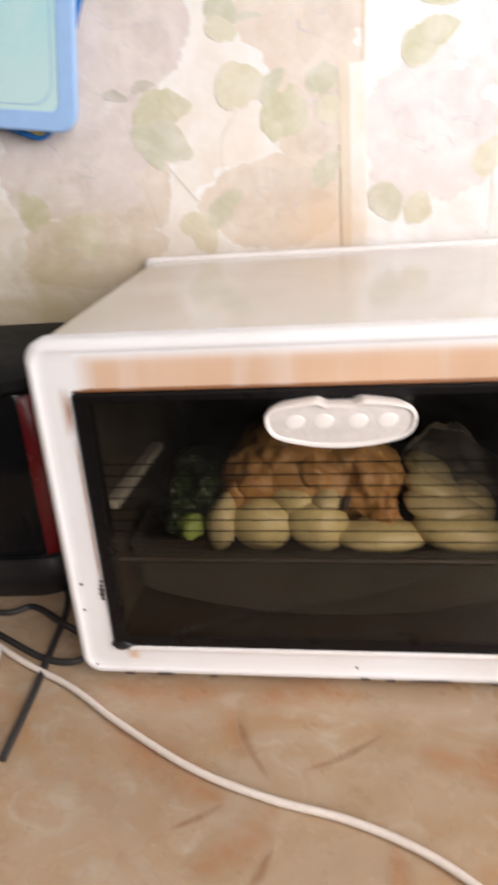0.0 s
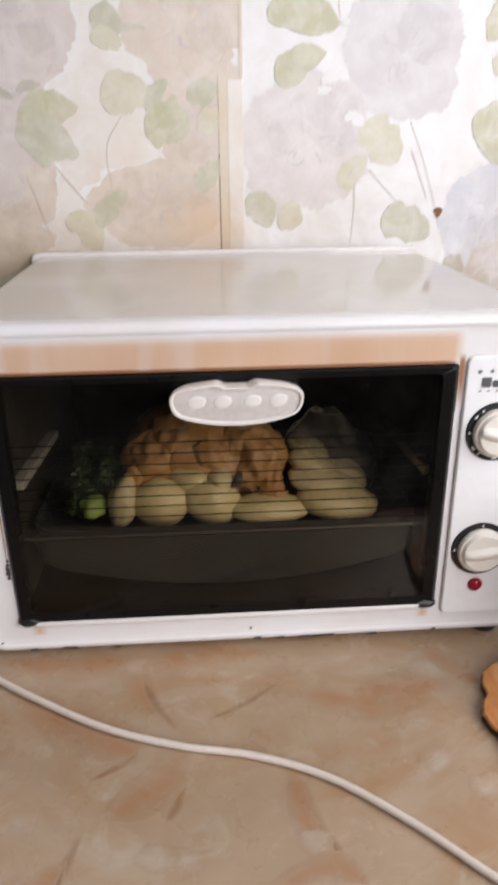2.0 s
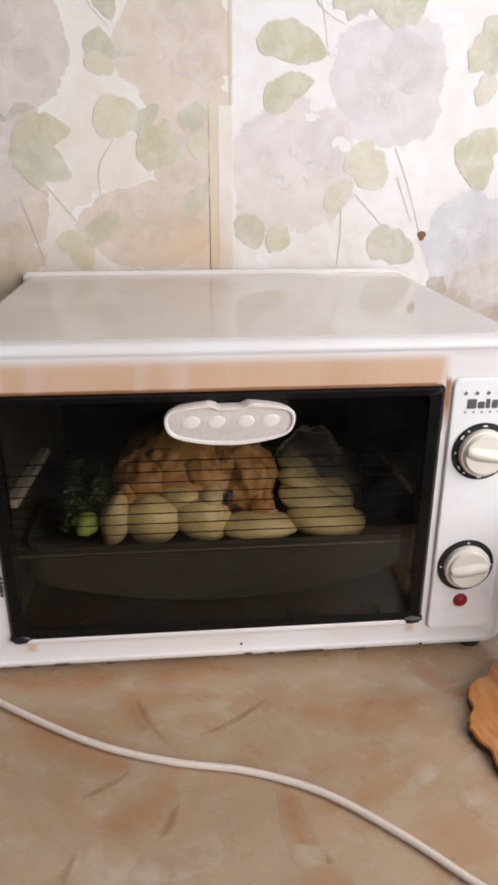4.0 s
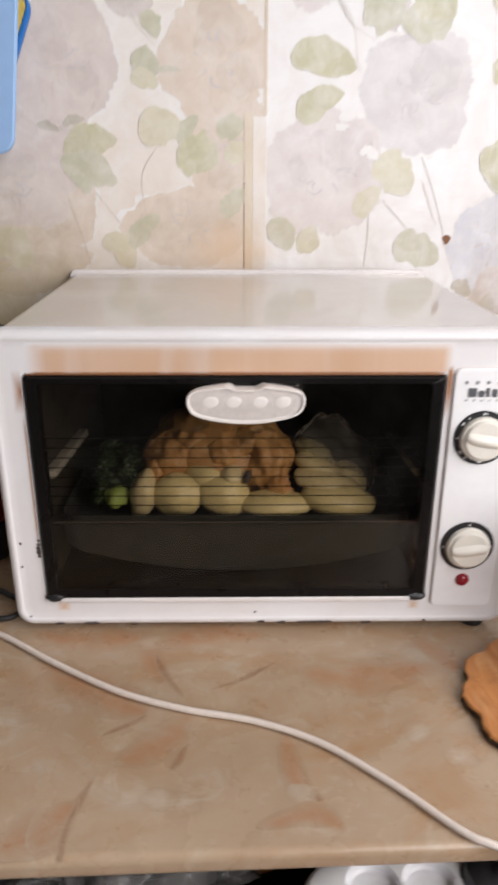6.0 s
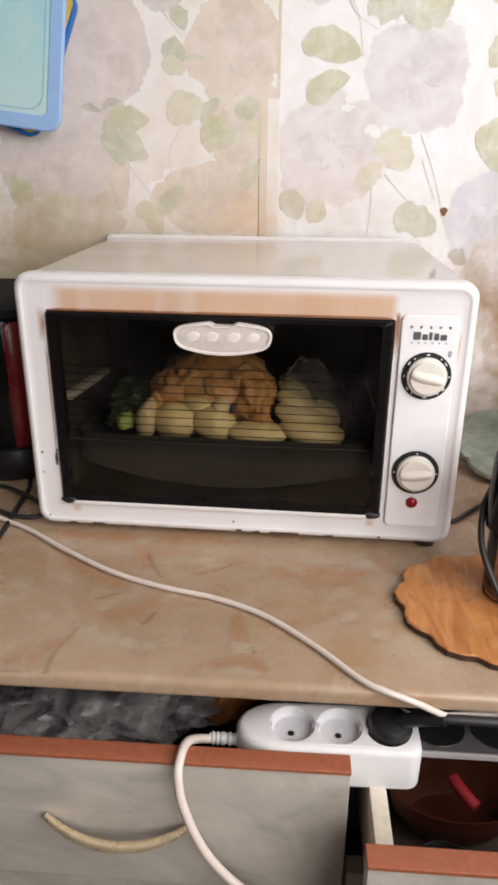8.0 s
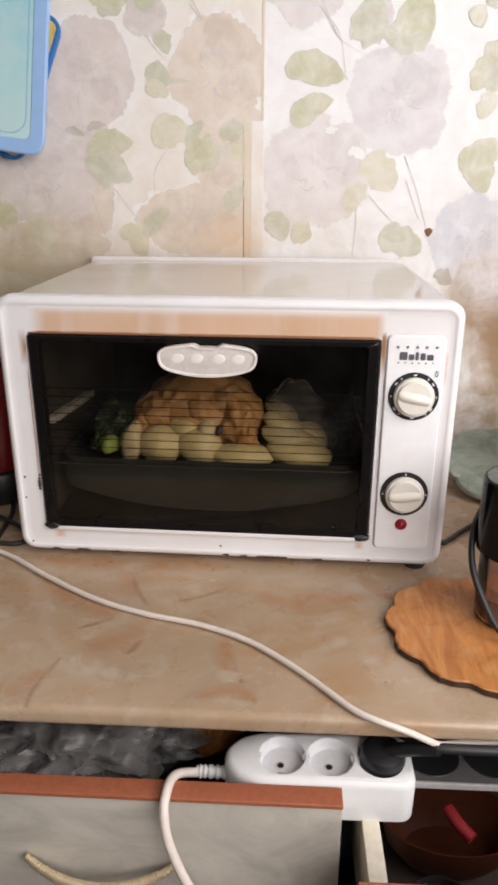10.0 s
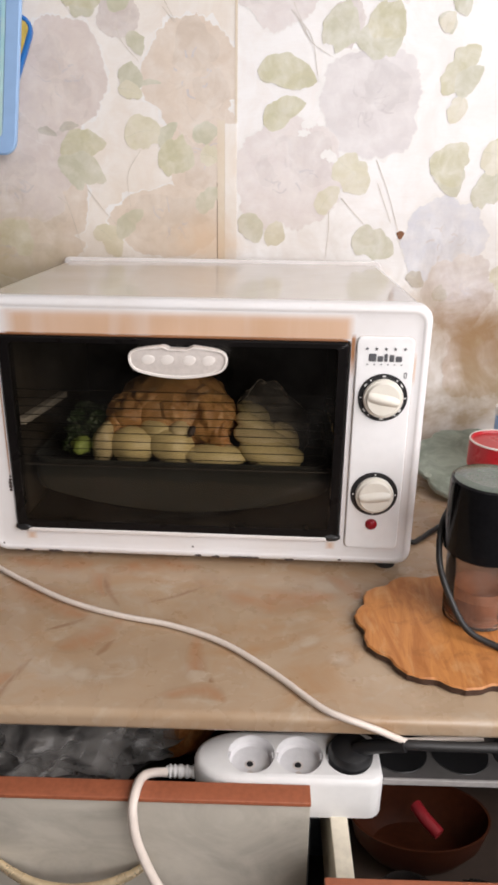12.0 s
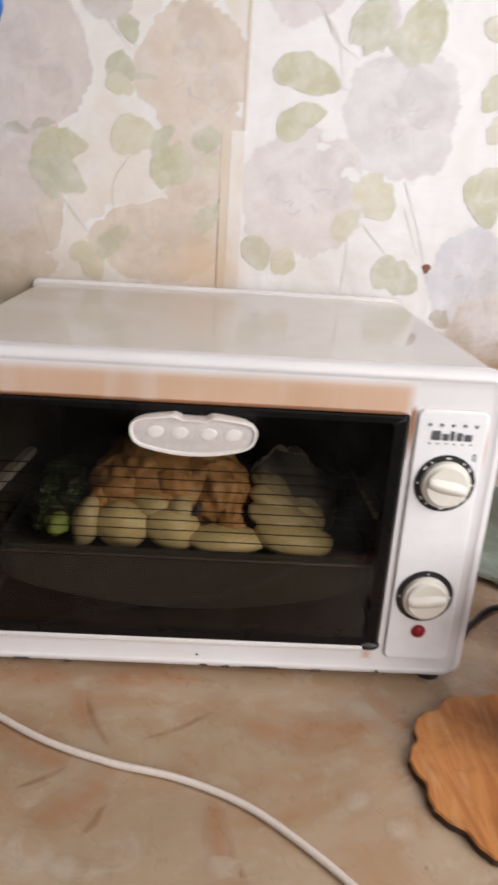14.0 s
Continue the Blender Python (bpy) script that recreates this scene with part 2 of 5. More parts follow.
DOOR_BLACK = worn("black_door_mask", (0.007, 0.006, 0.006), 0.3, scale=40, bump=0.03, Specular_IOR_Level=0.18)
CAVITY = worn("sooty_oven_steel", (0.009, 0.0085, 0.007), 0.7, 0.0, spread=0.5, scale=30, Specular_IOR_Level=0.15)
# Cavity steel in a paler colour that carries the light on the left wall.
CAVITY_LIT = worn("lit_side_steel", (0.055, 0.046, 0.036), 0.45, 0.3, spread=0.6, scale=60)
SOOT_WIRE = worn("sooty_guard_wire", (0.006, 0.005, 0.005), 0.85, spread=0.3, scale=60, Specular_IOR_Level=0.05)
SOOT_ROD = worn("sooty_rack_steel", (0.11, 0.10, 0.09), 0.45, 0.6, spread=0.5, scale=60)
RAIL = worn("rack_rail_steel", (0.62, 0.58, 0.52), 0.4, 0.5, spread=0.3, scale=60)
PAN = worn("black_roasting_pan", (0.036, 0.038, 0.035), 0.45, 0.1, spread=0.4, scale=40)
CREAM = worn("cream_knob_plastic", (0.78, 0.74, 0.66), 0.35, spread=0.06, scale=30, bump=0.03)
PANEL = worn("white_panel_plastic", (0.86, 0.855, 0.86), 0.32, spread=0.04, scale=20, bump=0.02)
HANDLE = worn("pale_handle_plastic", (0.80, 0.75, 0.71), 0.35, spread=0.08, scale=30, bump=0.03)
HANDLE_FACE = worn("grey_handle_face", (0.64, 0.585, 0.55), 0.4, spread=0.12, scale=60)
TICK = worn("white_mark", (0.75, 0.75, 0.74), 0.5, spread=0.05)
DARK_PRINT = worn("grey_print", (0.09, 0.09, 0.10), 0.5, spread=0.1)
RED_LENS = worn("red_lens", (0.27, 0.010, 0.02), 0.15, spread=0.1, scale=300)
WHITE_PVC = worn("white_plastic", (0.72, 0.71, 0.70), 0.35, spread=0.05, scale=25, bump=0.03)
WHITE_CORD = worn("white_cord", (0.72, 0.63, 0.56), 0.42, spread=0.08, scale=50)
SOCKET = worn("socket_well", (0.69, 0.68, 0.69), 0.35, spread=0.08, scale=50)
# The scoop's red is lowered for the shade it lies in.
SCOOP_RED = worn("shaded_red_plastic", (0.20, 0.010, 0.015), 0.4, spread=0.12, scale=40)
RED = worn("red_plastic", (0.42, 0.018, 0.024), 0.3, spread=0.12, scale=40)
TOP_MAROON = worn("dark_maroon_plastic", (0.030, 0.009, 0.009), 0.4, spread=0.3)
MAROON = worn("maroon_print", (0.16, 0.012, 0.02), 0.4, spread=0.2)
DEEP_RED = worn("deep_red_plastic", (0.17, 0.007, 0.010), 0.25, spread=0.15, scale=40, bump=0.02)
BLUE_LID = worn("blue_tub_plastic", (0.25, 0.42, 0.72), 0.4, spread=0.1)
WOOD = wood_board("pale_wood", (0.56, 0.235, 0.068), (0.40, 0.145, 0.038), (0.62, 0.36, 0.17))
WOOD_EDGE = worn("burnt_wood_edge", (0.055, 0.025, 0.014), 0.6, scale=90)
GREEN_BOARD = Mat("green_marbled_board", 0.3)
GREEN_BOARD.colour(GREEN_BOARD.mix(GREEN_BOARD.ramp(GREEN_BOARD.noise(30, 5, 0.65, warp=1.0), (0.38, W0), (0.66, W1)), (0.17, 0.21, 0.17), (0.29, 0.33, 0.28)))
GREEN_BOARD = GREEN_BOARD.m
GREEN_EDGE = worn("pale_green_edge", (0.36, 0.40, 0.34), 0.4, spread=0.25, scale=80)
BROWN_MARK = worn("brown_mark", (0.22, 0.12, 0.08), 0.5)
COFFEE = worn("ground_coffee", (0.27, 0.12, 0.065), 0.8, spread=0.6, scale=160, bump=0.6)
LABEL = worn("silver_label", (0.46, 0.47, 0.52), 0.35, spread=0.08)
BOARD_BLUE = worn("light_blue_plastic", (0.34, 0.53, 0.84), 0.35, spread=0.06, scale=12, bump=0.03)
GROOVE_BLUE = worn("groove_blue_plastic", (0.24, 0.40, 0.68), 0.4, spread=0.1)
NAVY = worn("deep_blue_plastic", (0.02, 0.16, 0.50), 0.35, spread=0.15)
YELLOW = worn("yellow_print", (0.72, 0.52, 0.12), 0.45)
CORAL = worn("coral_print", (0.65, 0.13, 0.06), 0.45)


def picture_print():
    m = Mat("aqua_picture_print", 0.3)
    sep = m.n.new("ShaderNodeSeparateXYZ")
    m.put(m.co, sep.inputs[0])
    span = m.n.new("ShaderNodeMapRange")
    span.inputs["From Min"].default_value, span.inputs["From Max"].default_value = 0.0, 0.25
    m.put(sep.outputs["Z"], span.inputs["Value"])
    c = m.ramp(span.outputs[0], (0.0, (0.56, 0.76, 0.76)), (0.5, (0.42, 0.70, 0.74)), (1.0, (0.30, 0.60, 0.74)))
    m.colour(m.mix(m.ramp(m.noise(28, 5, 0.6, warp=1.0), (0.4, W0), (0.7, (0.7,) * 3)), c, (0.55, 0.74, 0.76)))
    return m.m


PICTURE = picture_print()


def clear_glass(name, tint, gloss_rough=0.03, haze=0.0, ior=1.5):
    """A thin clear pane: straight see-through with a Fresnel gloss."""
    m = Mat(name, 0.1)
    clear, gloss = m.n.new("ShaderNodeBsdfTransparent"), m.n.new("ShaderNodeBsdfGlossy")
    clear.inputs["Color"].default_value = (*tint, 1)
    gloss.inputs["Roughness"].default_value = gloss_rough
    fr = m.n.new("ShaderNodeFresnel")
    fr.inputs["IOR"].default_value = ior
    mixer = m.n.new("ShaderNodeMixShader")
    m.put(fr.outputs[0], mixer.inputs[0])
    m.put(clear.outputs[0], mixer.inputs[1])
    m.put(gloss.outputs[0], mixer.inputs[2])
    out = mixer.outputs[0]
    if haze:
        film = m.n.new("ShaderNodeBsdfDiffuse")
        film.inputs["Color"].default_value = (0.56, 0.53, 0.50, 1)
        second = m.n.new("ShaderNodeMixShader")
        m.put(m.ramp(m.noise(14, 6, 0.7, warp=0.6), (0.35, W0), (0.8, (haze,) * 3)), second.inputs[0])
        m.put(out, second.inputs[1])
        m.put(film.outputs[0], second.inputs[2])
        out = second.outputs[0]
    m.put(out, m.n["Material Output"].inputs["Surface"])
    return m.m


DOOR_GLASS = clear_glass("oven_door_glass", (0.70, 0.655, 0.58), 0.02, 0.010, 1.33)
CUP_PLASTIC = clear_glass("cup_plastic", (0.90, 0.82, 0.76), 0.05, 0.16, 1.25)
JAR_PLASTIC = clear_glass("clear_plastic", (0.86, 0.80, 0.76), 0.05, 0.05)
BAKING_FILM = clear_glass("baking_film", (0.97, 0.96, 0.93), 0.6, 0.4, 1.04)
FILM = clear_glass("crumpled_film", (0.80, 0.80, 0.81), 0.38, 0.5, 1.4)
WINDOW_GLASS = clear_glass("window_glass", (0.97, 0.98, 0.98))


def roasted():
    m = Mat("roasted_skin", 0.38)
    c = m.mix(m.ramp(m.noise(34, 6, 0.7, warp=1.2), (0.38, W0), (0.68, W1)), (0.50, 0.28, 0.105), (0.36, 0.17, 0.058))
    c = m.mix(m.ramp(m.noise(14, 4, 0.6, warp=0.8), (0.52, W0), (0.70, (0.7,) * 3)), c, (0.40, 0.15, 0.06))
    c = m.mix(m.ramp(m.noise(60, 4, 0.6), (0.56, W0), (0.8, (0.8,) * 3)), c, (0.68, 0.50, 0.30))
    m.colour(c)
    return m.bump(m.noise(80, 5, 0.65), 0.7, 0.004).m


ROASTED = roasted()
POTATO = worn("peeled_potato", (0.64, 0.53, 0.27), 0.35, spread=0.15, scale=60)
ONION = worn("pale_onion", (0.60, 0.50, 0.29), 0.35, spread=0.15, scale=60)
GREENS = worn("green_herbs", (0.022, 0.042, 0.012), 0.5, spread=0.5, scale=90, bump=0.6)
LIME = worn("cut_courgette", (0.27, 0.35, 0.085), 0.4, spread=0.2, scale=80)
# Walls out of view, made dark to hold down bounce and reflections.
UNSEEN_WALL = worn("dark_unseen_wall", (0.085, 0.065, 0.055), 0.8, spread=0.2, scale=6)
PLASTER = worn("plain_plaster", (0.66, 0.60, 0.54), 0.8, spread=0.06, scale=6)
CEILING = worn("white_ceiling", (0.78, 0.77, 0.75), 0.8, spread=0.04, scale=6)
LINO = worn("brown_floor_covering", (0.12, 0.09, 0.07), 0.5, spread=0.3, scale=12)
FRAME_WHITE = worn("white_window_frame", (0.80, 0.80, 0.79), 0.4, spread=0.04)
TRAY_LIP = worn("tray_lip", (0.36, 0.34, 0.33), 0.4, spread=0.15)
TRAY_GREY = worn("grey_tray_plastic", (0.085, 0.08, 0.078), 0.4, spread=0.15)
# Amber taken down towards black, so the drawer's shade is in its colour.
AMBER = worn("amber_bowl", (0.038, 0.010, 0.004), 0.45, spread=0.3, Specular_IOR_Level=0.15)
WILTED = worn("grilled_onion", (0.36, 0.31, 0.17), 0.45, spread=0.55, scale=80, bump=0.5)
DARK_STUFF = worn("dark_fabric", (0.05, 0.045, 0.045), 0.8, spread=0.4)


# ---- mesh helpers ----
def thing(name, label, category, group="", m=None):
    ob = new(name)
    ob.empty_display_size = 0.02
    if m:
        ob.matrix_world = m
    return tagged(ob, label, category, group)


def finish(bm, mat, name, smooth=True):
    bmesh.ops.recalc_face_normals(bm, faces=bm.faces)
    me = bpy.data.meshes.new(name)
    bm.to_mesh(me)
    bm.free()
    me.materials.append(mat)
    if smooth:
        me.shade_smooth()
        me.set_sharp_from_angle(angle=radians(38))
    return me


def part(name, bm, mat, parent, label="", m=None):
    ob = new(name, finish(bm, mat, name))
    ob.parent = parent
    if m:
        ob.matrix_basis = m
    return tagged(ob, label)


def solo(name, bm, mat, label, category, group="", kind="", m=None):
    """A thing, or a piece of the setting, of one mesh."""
    ob = new(name, finish(bm, mat, name))
    if m:
        ob.matrix_world = m
    return tagged(ob, label, category, group, kind)


def box(x0, x1, y0, y1, z0, z1, bevel=0.0, bm=None):
    bm = bm or bmesh.new()
    made = bmesh.ops.create_cube(bm, size=1)["verts"]
    for v in made:
        v.co = Vector((x0 + (v.co.x + 0.5) * (x1 - x0), y0 + (v.co.y + 0.5) * (y1 - y0), z0 + (v.co.z + 0.5) * (z1 - z0)))
    if bevel:
        edges = {e for v in made for e in v.link_edges}
        bmesh.ops.bevel(bm, geom=list(edges), offset=bevel, segments=3, affect="EDGES", profile=0.6)
    return bm


def loft(loops, close=True, start=False, end=False, bm=None):
    """Skins rings of equal count; start and end fill the first and last ring."""
    bm = bm or bmesh.new()
    rings = [[bm.verts.new(p) for p in loop] for loop in loops]
    n = len(rings[0])
    for a, b in zip(rings, rings[1:]):
        for i in range(n if close else n - 1):
            bm.faces.new((a[i], a[(i + 1) % n], b[(i + 1) % n], b[i]))
    if start:
        bm.faces.new(rings[0])
    if end:
        bm.faces.new(rings[-1])
    return bm


def rrect(x0, x1, z0, z1, r, y, k=5):
    """A ring with rounded corners in the upright plane at y."""
    ring = []
    for cx, cz, a0 in ((x1 - r, z0 + r, -90), (x1 - r, z1 - r, 0), (x0 + r, z1 - r, 90), (x0 + r, z0 + r, 180)):
        for i in range(k + 1):
            a = radians(a0 + 90 * i / k)
            ring.append((cx + r * math.cos(a), y, cz + r * math.sin(a)))
    return ring


def lathe(profile, seg=40, axis="z", centre=(0, 0, 0), bm=None):
    """Turns (radius, height) pairs round an axis; closes ends of radius 0."""
    bm = bm or bmesh.new()
    rings = []
    for r, h in profile:
        ring = []
        for i in range(seg if r > 1e-6 else 1):
            a = math.tau * i / seg
            p = (r * math.cos(a), r * math.sin(a), h) if axis == "z" else (r * math.cos(a), -h, r * math.sin(a))
            ring.append(bm.verts.new(Vector(p) + Vector(centre)))
        rings.append(ring)
    for a, b in zip(rings, rings[1:]):
        for i in range(seg):
            j = (i + 1) % seg
            quad = [a[i % len(a)], a[j % len(a)], b[j % len(b)], b[i % len(b)]]
            quad = list(dict.fromkeys(quad))
            if len(quad) > 2:
                bm.faces.new(quad)
    return bm


def smooth_line(points, per=10):
    """A Catmull-Rom line through the points."""
    p = [Vector(q) for q in points]
    p = [2 * p[0] - p[1], *p, 2 * p[-1] - p[-2]]
    line = []
    for a, b, c, d in zip(p, p[1:], p[2:], p[3:]):
        for i in range(per):
            t = i / per
            line.append(0.5 * (2 * b + (c - a) * t + (2 * a - 5 * b + 4 * c - d) * t * t + (3 * b - a - 3 * c + d) * t ** 3))
    return [*line, p[-2]]


def tube(points, r, seg=12, per=10, bm=None, swell=None):
    """A round cord through the points; swell(u) scales its radius along the way."""
    line = smooth_line(points, per)
    rings, side = [], None
    for i, p in enumerate(line):
        ahead = (line[min(i + 1, len(line) - 1)] - line[max(i - 1, 0)]).normalized()
        if side is None:
            side = ahead.orthogonal().normalized()
        side = (side - ahead * side.dot(ahead)).normalized()
        up = ahead.cross(side)
        k = r * (swell(i / (len(line) - 1)) if swell else 1)
        rings.append([p + k * (math.cos(math.tau * j / seg) * side + math.sin(math.tau * j / seg) * up) for j in range(seg)])
    return loft(rings, start=True, end=True, bm=bm)


def blob(sx, sy, sz, rough=0.1, freq=1.6, seed=0.0, levels=3, bm=None, at=(0, 0, 0)):
    """An uneven rounded lump."""
    own = bmesh.new()
    bmesh.ops.create_icosphere(own, subdivisions=levels, radius=1)
    for v in own.verts:
        k = 1 + rough * noise.noise(v.co * freq + Vector((seed * 7.3, seed * 3.1, seed)))
        v.co = Vector((v.co.x * sx * k, v.co.y * sy * k, v.co.z * sz * k)) + Vector(at)
    if bm is None:
        return own
    me = bpy.data.meshes.new("lump")
    own.to_mesh(me)
    own.free()
    bm.from_mesh(me)
    bpy.data.meshes.remove(me)
    return bm


def sheet(outline, y=None, z=None, thick=0.0, bm=None):
    """A flat plate from a 2D outline, upright at y or level at z, with its thickness behind or below."""
    def lift(p, d):
        return (p[0], y + d, p[1]) if z is None else (p[0], p[1], z - d)
    if not thick:
        bm = bm or bmesh.new()
        bm.faces.new([bm.verts.new(lift(p, 0)) for p in outline])
        return bm
    return loft([[lift(p, 0) for p in outline], [lift(p, thick) for p in outline]], start=True, end=True, bm=bm)


# ---- the kitchen ----
def structure(name, bm, mat, label, category):
    return solo(name, bm, mat, label, category, kind="structure", m=ROOM)


WALL_Y, TOP, EAST, WEST, SOUTH = 0.37, 0.85, 0.88, -1.50, -2.40
wall_north = structure("wall_north", box(WEST, EAST, WALL_Y + 0.002, WALL_Y + 0.12, 0, 2.5), PLASTER, "plastered kitchen wall behind the worktop", "wall")
# The other walls and the floor are added, unseen, and dark to shape the light.
structure("wall_west", box(WEST - 0.1, WEST, SOUTH, WALL_Y + 0.12, 0, 2.5), UNSEEN_WALL, "added side wall out of view, dark to cut reflections", "wall")
structure("floor", box(WEST, EAST, SOUTH, WALL_Y, -0.05, 0), LINO, "added dark brown floor out of view", "floor")
structure("ceiling", box(WEST - 0.1, EAST + 0.1, SOUTH - 0.1, WALL_Y + 0.12, 2.5, 2.58), CEILING, "white painted kitchen ceiling", "ceiling")


def holed_wall(name, along, fixed, a0, a1, h0, h1, lo, hi):
    """A wall of 0.1 m with one window opening, from four blocks."""
    bm = bmesh.new()
    for p0, p1, z0, z1 in ((lo, a0, 0, 2.5), (a1, hi, 0, 2.5), (a0, a1, 0, h0), (a0, a1, h1, 2.5)):
        if along == "y":
            box(fixed, fixed + 0.1, p0, p1, z0, z1, bm=bm)
        else:
            box(p0, p1, fixed - 0.1, fixed, z0, z1, bm=bm)
    return structure(name, bm, UNSEEN_WALL, "added dark wall out of view with a window opening", "wall")


def window(name, along, fixed, a0, a1, h0, h1):
    w = structure(name, sheet(((0, 0), (0.001, 0), (0.001, 0.001)), y=0), FRAME_WHITE, "white framed kitchen window in daylight", "window")
    w.data.clear_geometry()
    def bar(p0, p1, z0, z1, mat, nm, d0, d1, bevel):
        bm = box(fixed + d0, fixed + d1, p0, p1, z0, z1, bevel) if along == "y" else box(p0, p1, fixed - d1, fixed - d0, z0, z1, bevel)
        return part(nm, bm, mat, w)
    mid = (a0 + a1) / 2
    for p0, p1, z0, z1 in ((a0, a1, h0, h0 + 0.06), (a0, a1, h1 - 0.06, h1), (a0, a0 + 0.06, h0 + 0.06, h1 - 0.06), (a1 - 0.06, a1, h0 + 0.06, h1 - 0.06), (mid - 0.04, mid + 0.04, h0 + 0.06, h1 - 0.06)):
        bar(p0, p1, z0, z1, FRAME_WHITE, "window_frame", 0.03, 0.08, 0.004)
    for p0, p1 in ((a0 + 0.06, mid - 0.04), (mid + 0.04, a1 - 0.06)):
        bar(p0, p1, h0 + 0.06, h1 - 0.06, WINDOW_GLASS, "pane", 0.05, 0.056, 0).visible_shadow = False
    return w


holed_wall("wall_east", "y", EAST, -1.90, -0.10, 0.98, 2.3, SOUTH, WALL_Y + 0.12)
window("window_1", "y", EAST, -1.90, -0.10, 0.98, 2.3)
structure("wall_south", box(WEST - 0.1, EAST + 0.1, SOUTH - 0.1, SOUTH, 0, 2.5), UNSEEN_WALL, "added rear wall out of view, dark to cut reflections", "wall")


# ---- the wallpaper ----
SEAM = 0.0245
old = structure("wallpaper_aged", box(WEST, SEAM, WALL_Y - 0.0008, WALL_Y + 0.0018, TOP, 2.5), PAPER["aged"], "aged beige floral wallpaper, browner in patches low down", "wallpaper")
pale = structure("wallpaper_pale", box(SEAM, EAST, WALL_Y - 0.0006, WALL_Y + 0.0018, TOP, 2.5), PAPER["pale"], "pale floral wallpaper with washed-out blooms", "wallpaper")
PRINTS = [0]


def soft_print(ring, x, z, y=0.0, edge=0.3, core=0.92):
    """A flat print whose pigment thins out towards its edge."""
    bm = bmesh.new()
    dense = bm.verts.layers.float.new("dense")
    outer = [bm.verts.new((p[0], y, p[1])) for p in ring]
    inner = [bm.verts.new((x + (p[0] - x) * core, y, z + (p[1] - z) * core)) for p in ring]
    for v in outer:
        v[dense] = edge
    for v in inner:
        v[dense] = 1.0
    for i in range(len(ring)):
        j = (i + 1) % len(ring)
        bm.faces.new((outer[i], outer[j], inner[j], inner[i]))
    bm.faces.new(inner)
    return bm


def print_on(x, name, bm, tone):
    """Each print lies a hair over the one before."""
    PRINTS[0] += 1
    side = "aged" if x < SEAM else "pale"
    for v in bm.verts:
        v.co.x = min(v.co.x, SEAM - 0.0012) if side == "aged" else max(v.co.x, SEAM + 0.0008)
    bmesh.ops.translate(bm, verts=bm.verts, vec=(0, WALL_Y - (0.00083 if x < SEAM else 0.00063) - 0.0000015 * PRINTS[0], 0))
    return part(name, bm, INK[side, tone], old if x < SEAM else pale)


def bloom_ring(x, z, rx, rz, k=1.0, fray=0.0, n=150):
    """The ragged outline of a bloom: scalloped petals of uneven size with small tears."""
    s = x * 13 + z * 7
    rnd = random.Random(int(s * 1000))
    lobes = 8 if rx > 0.04 else 5
    starts = [math.tau * (i + rnd.uniform(-0.28, 0.28)) / lobes for i in range(lobes)]
    bulge = [rnd.uniform(0.06, 0.30) for _ in range(lobes)]
    pts = []
    for i in range(n):
        a = math.tau * i / n
        q = 0.84 + 0.14 * noise.noise((2 * math.cos(a), 2 * math.sin(a), s))
        for p, b in zip(starts, bulge):
            d = abs((a - p + math.pi) % math.tau - math.pi) * lobes / math.tau / 0.66
            q = max(q, 0.84 + b * math.sqrt(max(0.0, 1 - d * d)) + 0.06 * noise.noise((3 * math.cos(a), 3 * math.sin(a), s)))
        q += 0.06 * noise.noise((9 * math.cos(a), 9 * math.sin(a), s)) + 0.04 * noise.noise((24 * math.cos(a), 24 * math.sin(a), s))
        q += fray * max(0.0, noise.noise((5 * math.cos(a), 5 * math.sin(a), s + 9)))
        pts.append((x + k * rx * q * math.cos(a), z + k * rz * q * math.sin(a)))
    return pts


def printed_flower(x, z, rx, rz, tone):
    """A wide washed-out bloom with paler and darker petals and fine streaks at its heart."""
    seed = x * 13 + z * 7
    rnd = random.Random(int(seed * 1000) + 1)
    print_on(x, "printed_flower", soft_print(bloom_ring(x, z, rx, rz), x, z, 0, 0.7, 0.97), tone)
    for i in range(7):
        a, d = rnd.uniform(0, math.tau), rnd.uniform(0.3, 0.5)
        k = rnd.uniform(0.25, 0.45)
        cx, cz = x + d * rx * math.cos(a), z + d * rz * math.sin(a)
        pts = []
        for j in range(36):
            b = math.tau * j / 36
            q = k * (1 + 0.35 * noise.noise((1.5 * math.cos(b), 1.5 * math.sin(b), seed + i * 5)) + 0.16 * noise.noise((6 * math.cos(b), 6 * math.sin(b), seed + i)))
            pts.append((cx + rx * q * math.cos(b), cz + rz * q * math.sin(b)))
        print_on(x, "printed_petal", soft_print(pts, cx, cz, 0, 1.0, 0.7), (tone + "_deep", tone)[i % 2])
    for i in range(16 if rx > 0.04 else 5):
        a, d, turn = rnd.uniform(0, math.tau), 0.34 * math.sqrt(rnd.random()), rnd.uniform(-1.2, 1.2)
        px, pz, long = x + d * rx * math.cos(a), z + d * rz * math.sin(a), rnd.uniform(0.08, 0.30) * rx
        line = [(px + long * u * math.cos(a + turn * u), pz + long * u * math.sin(a + turn * u)) for u in (0, 0.5, 1)]
        ribbon(x, line, rnd.uniform(0.0005, 0.0020), ("heart" if i % 2 and rx > 0.04 else tone + "_deep"), "printed_petal_vein")


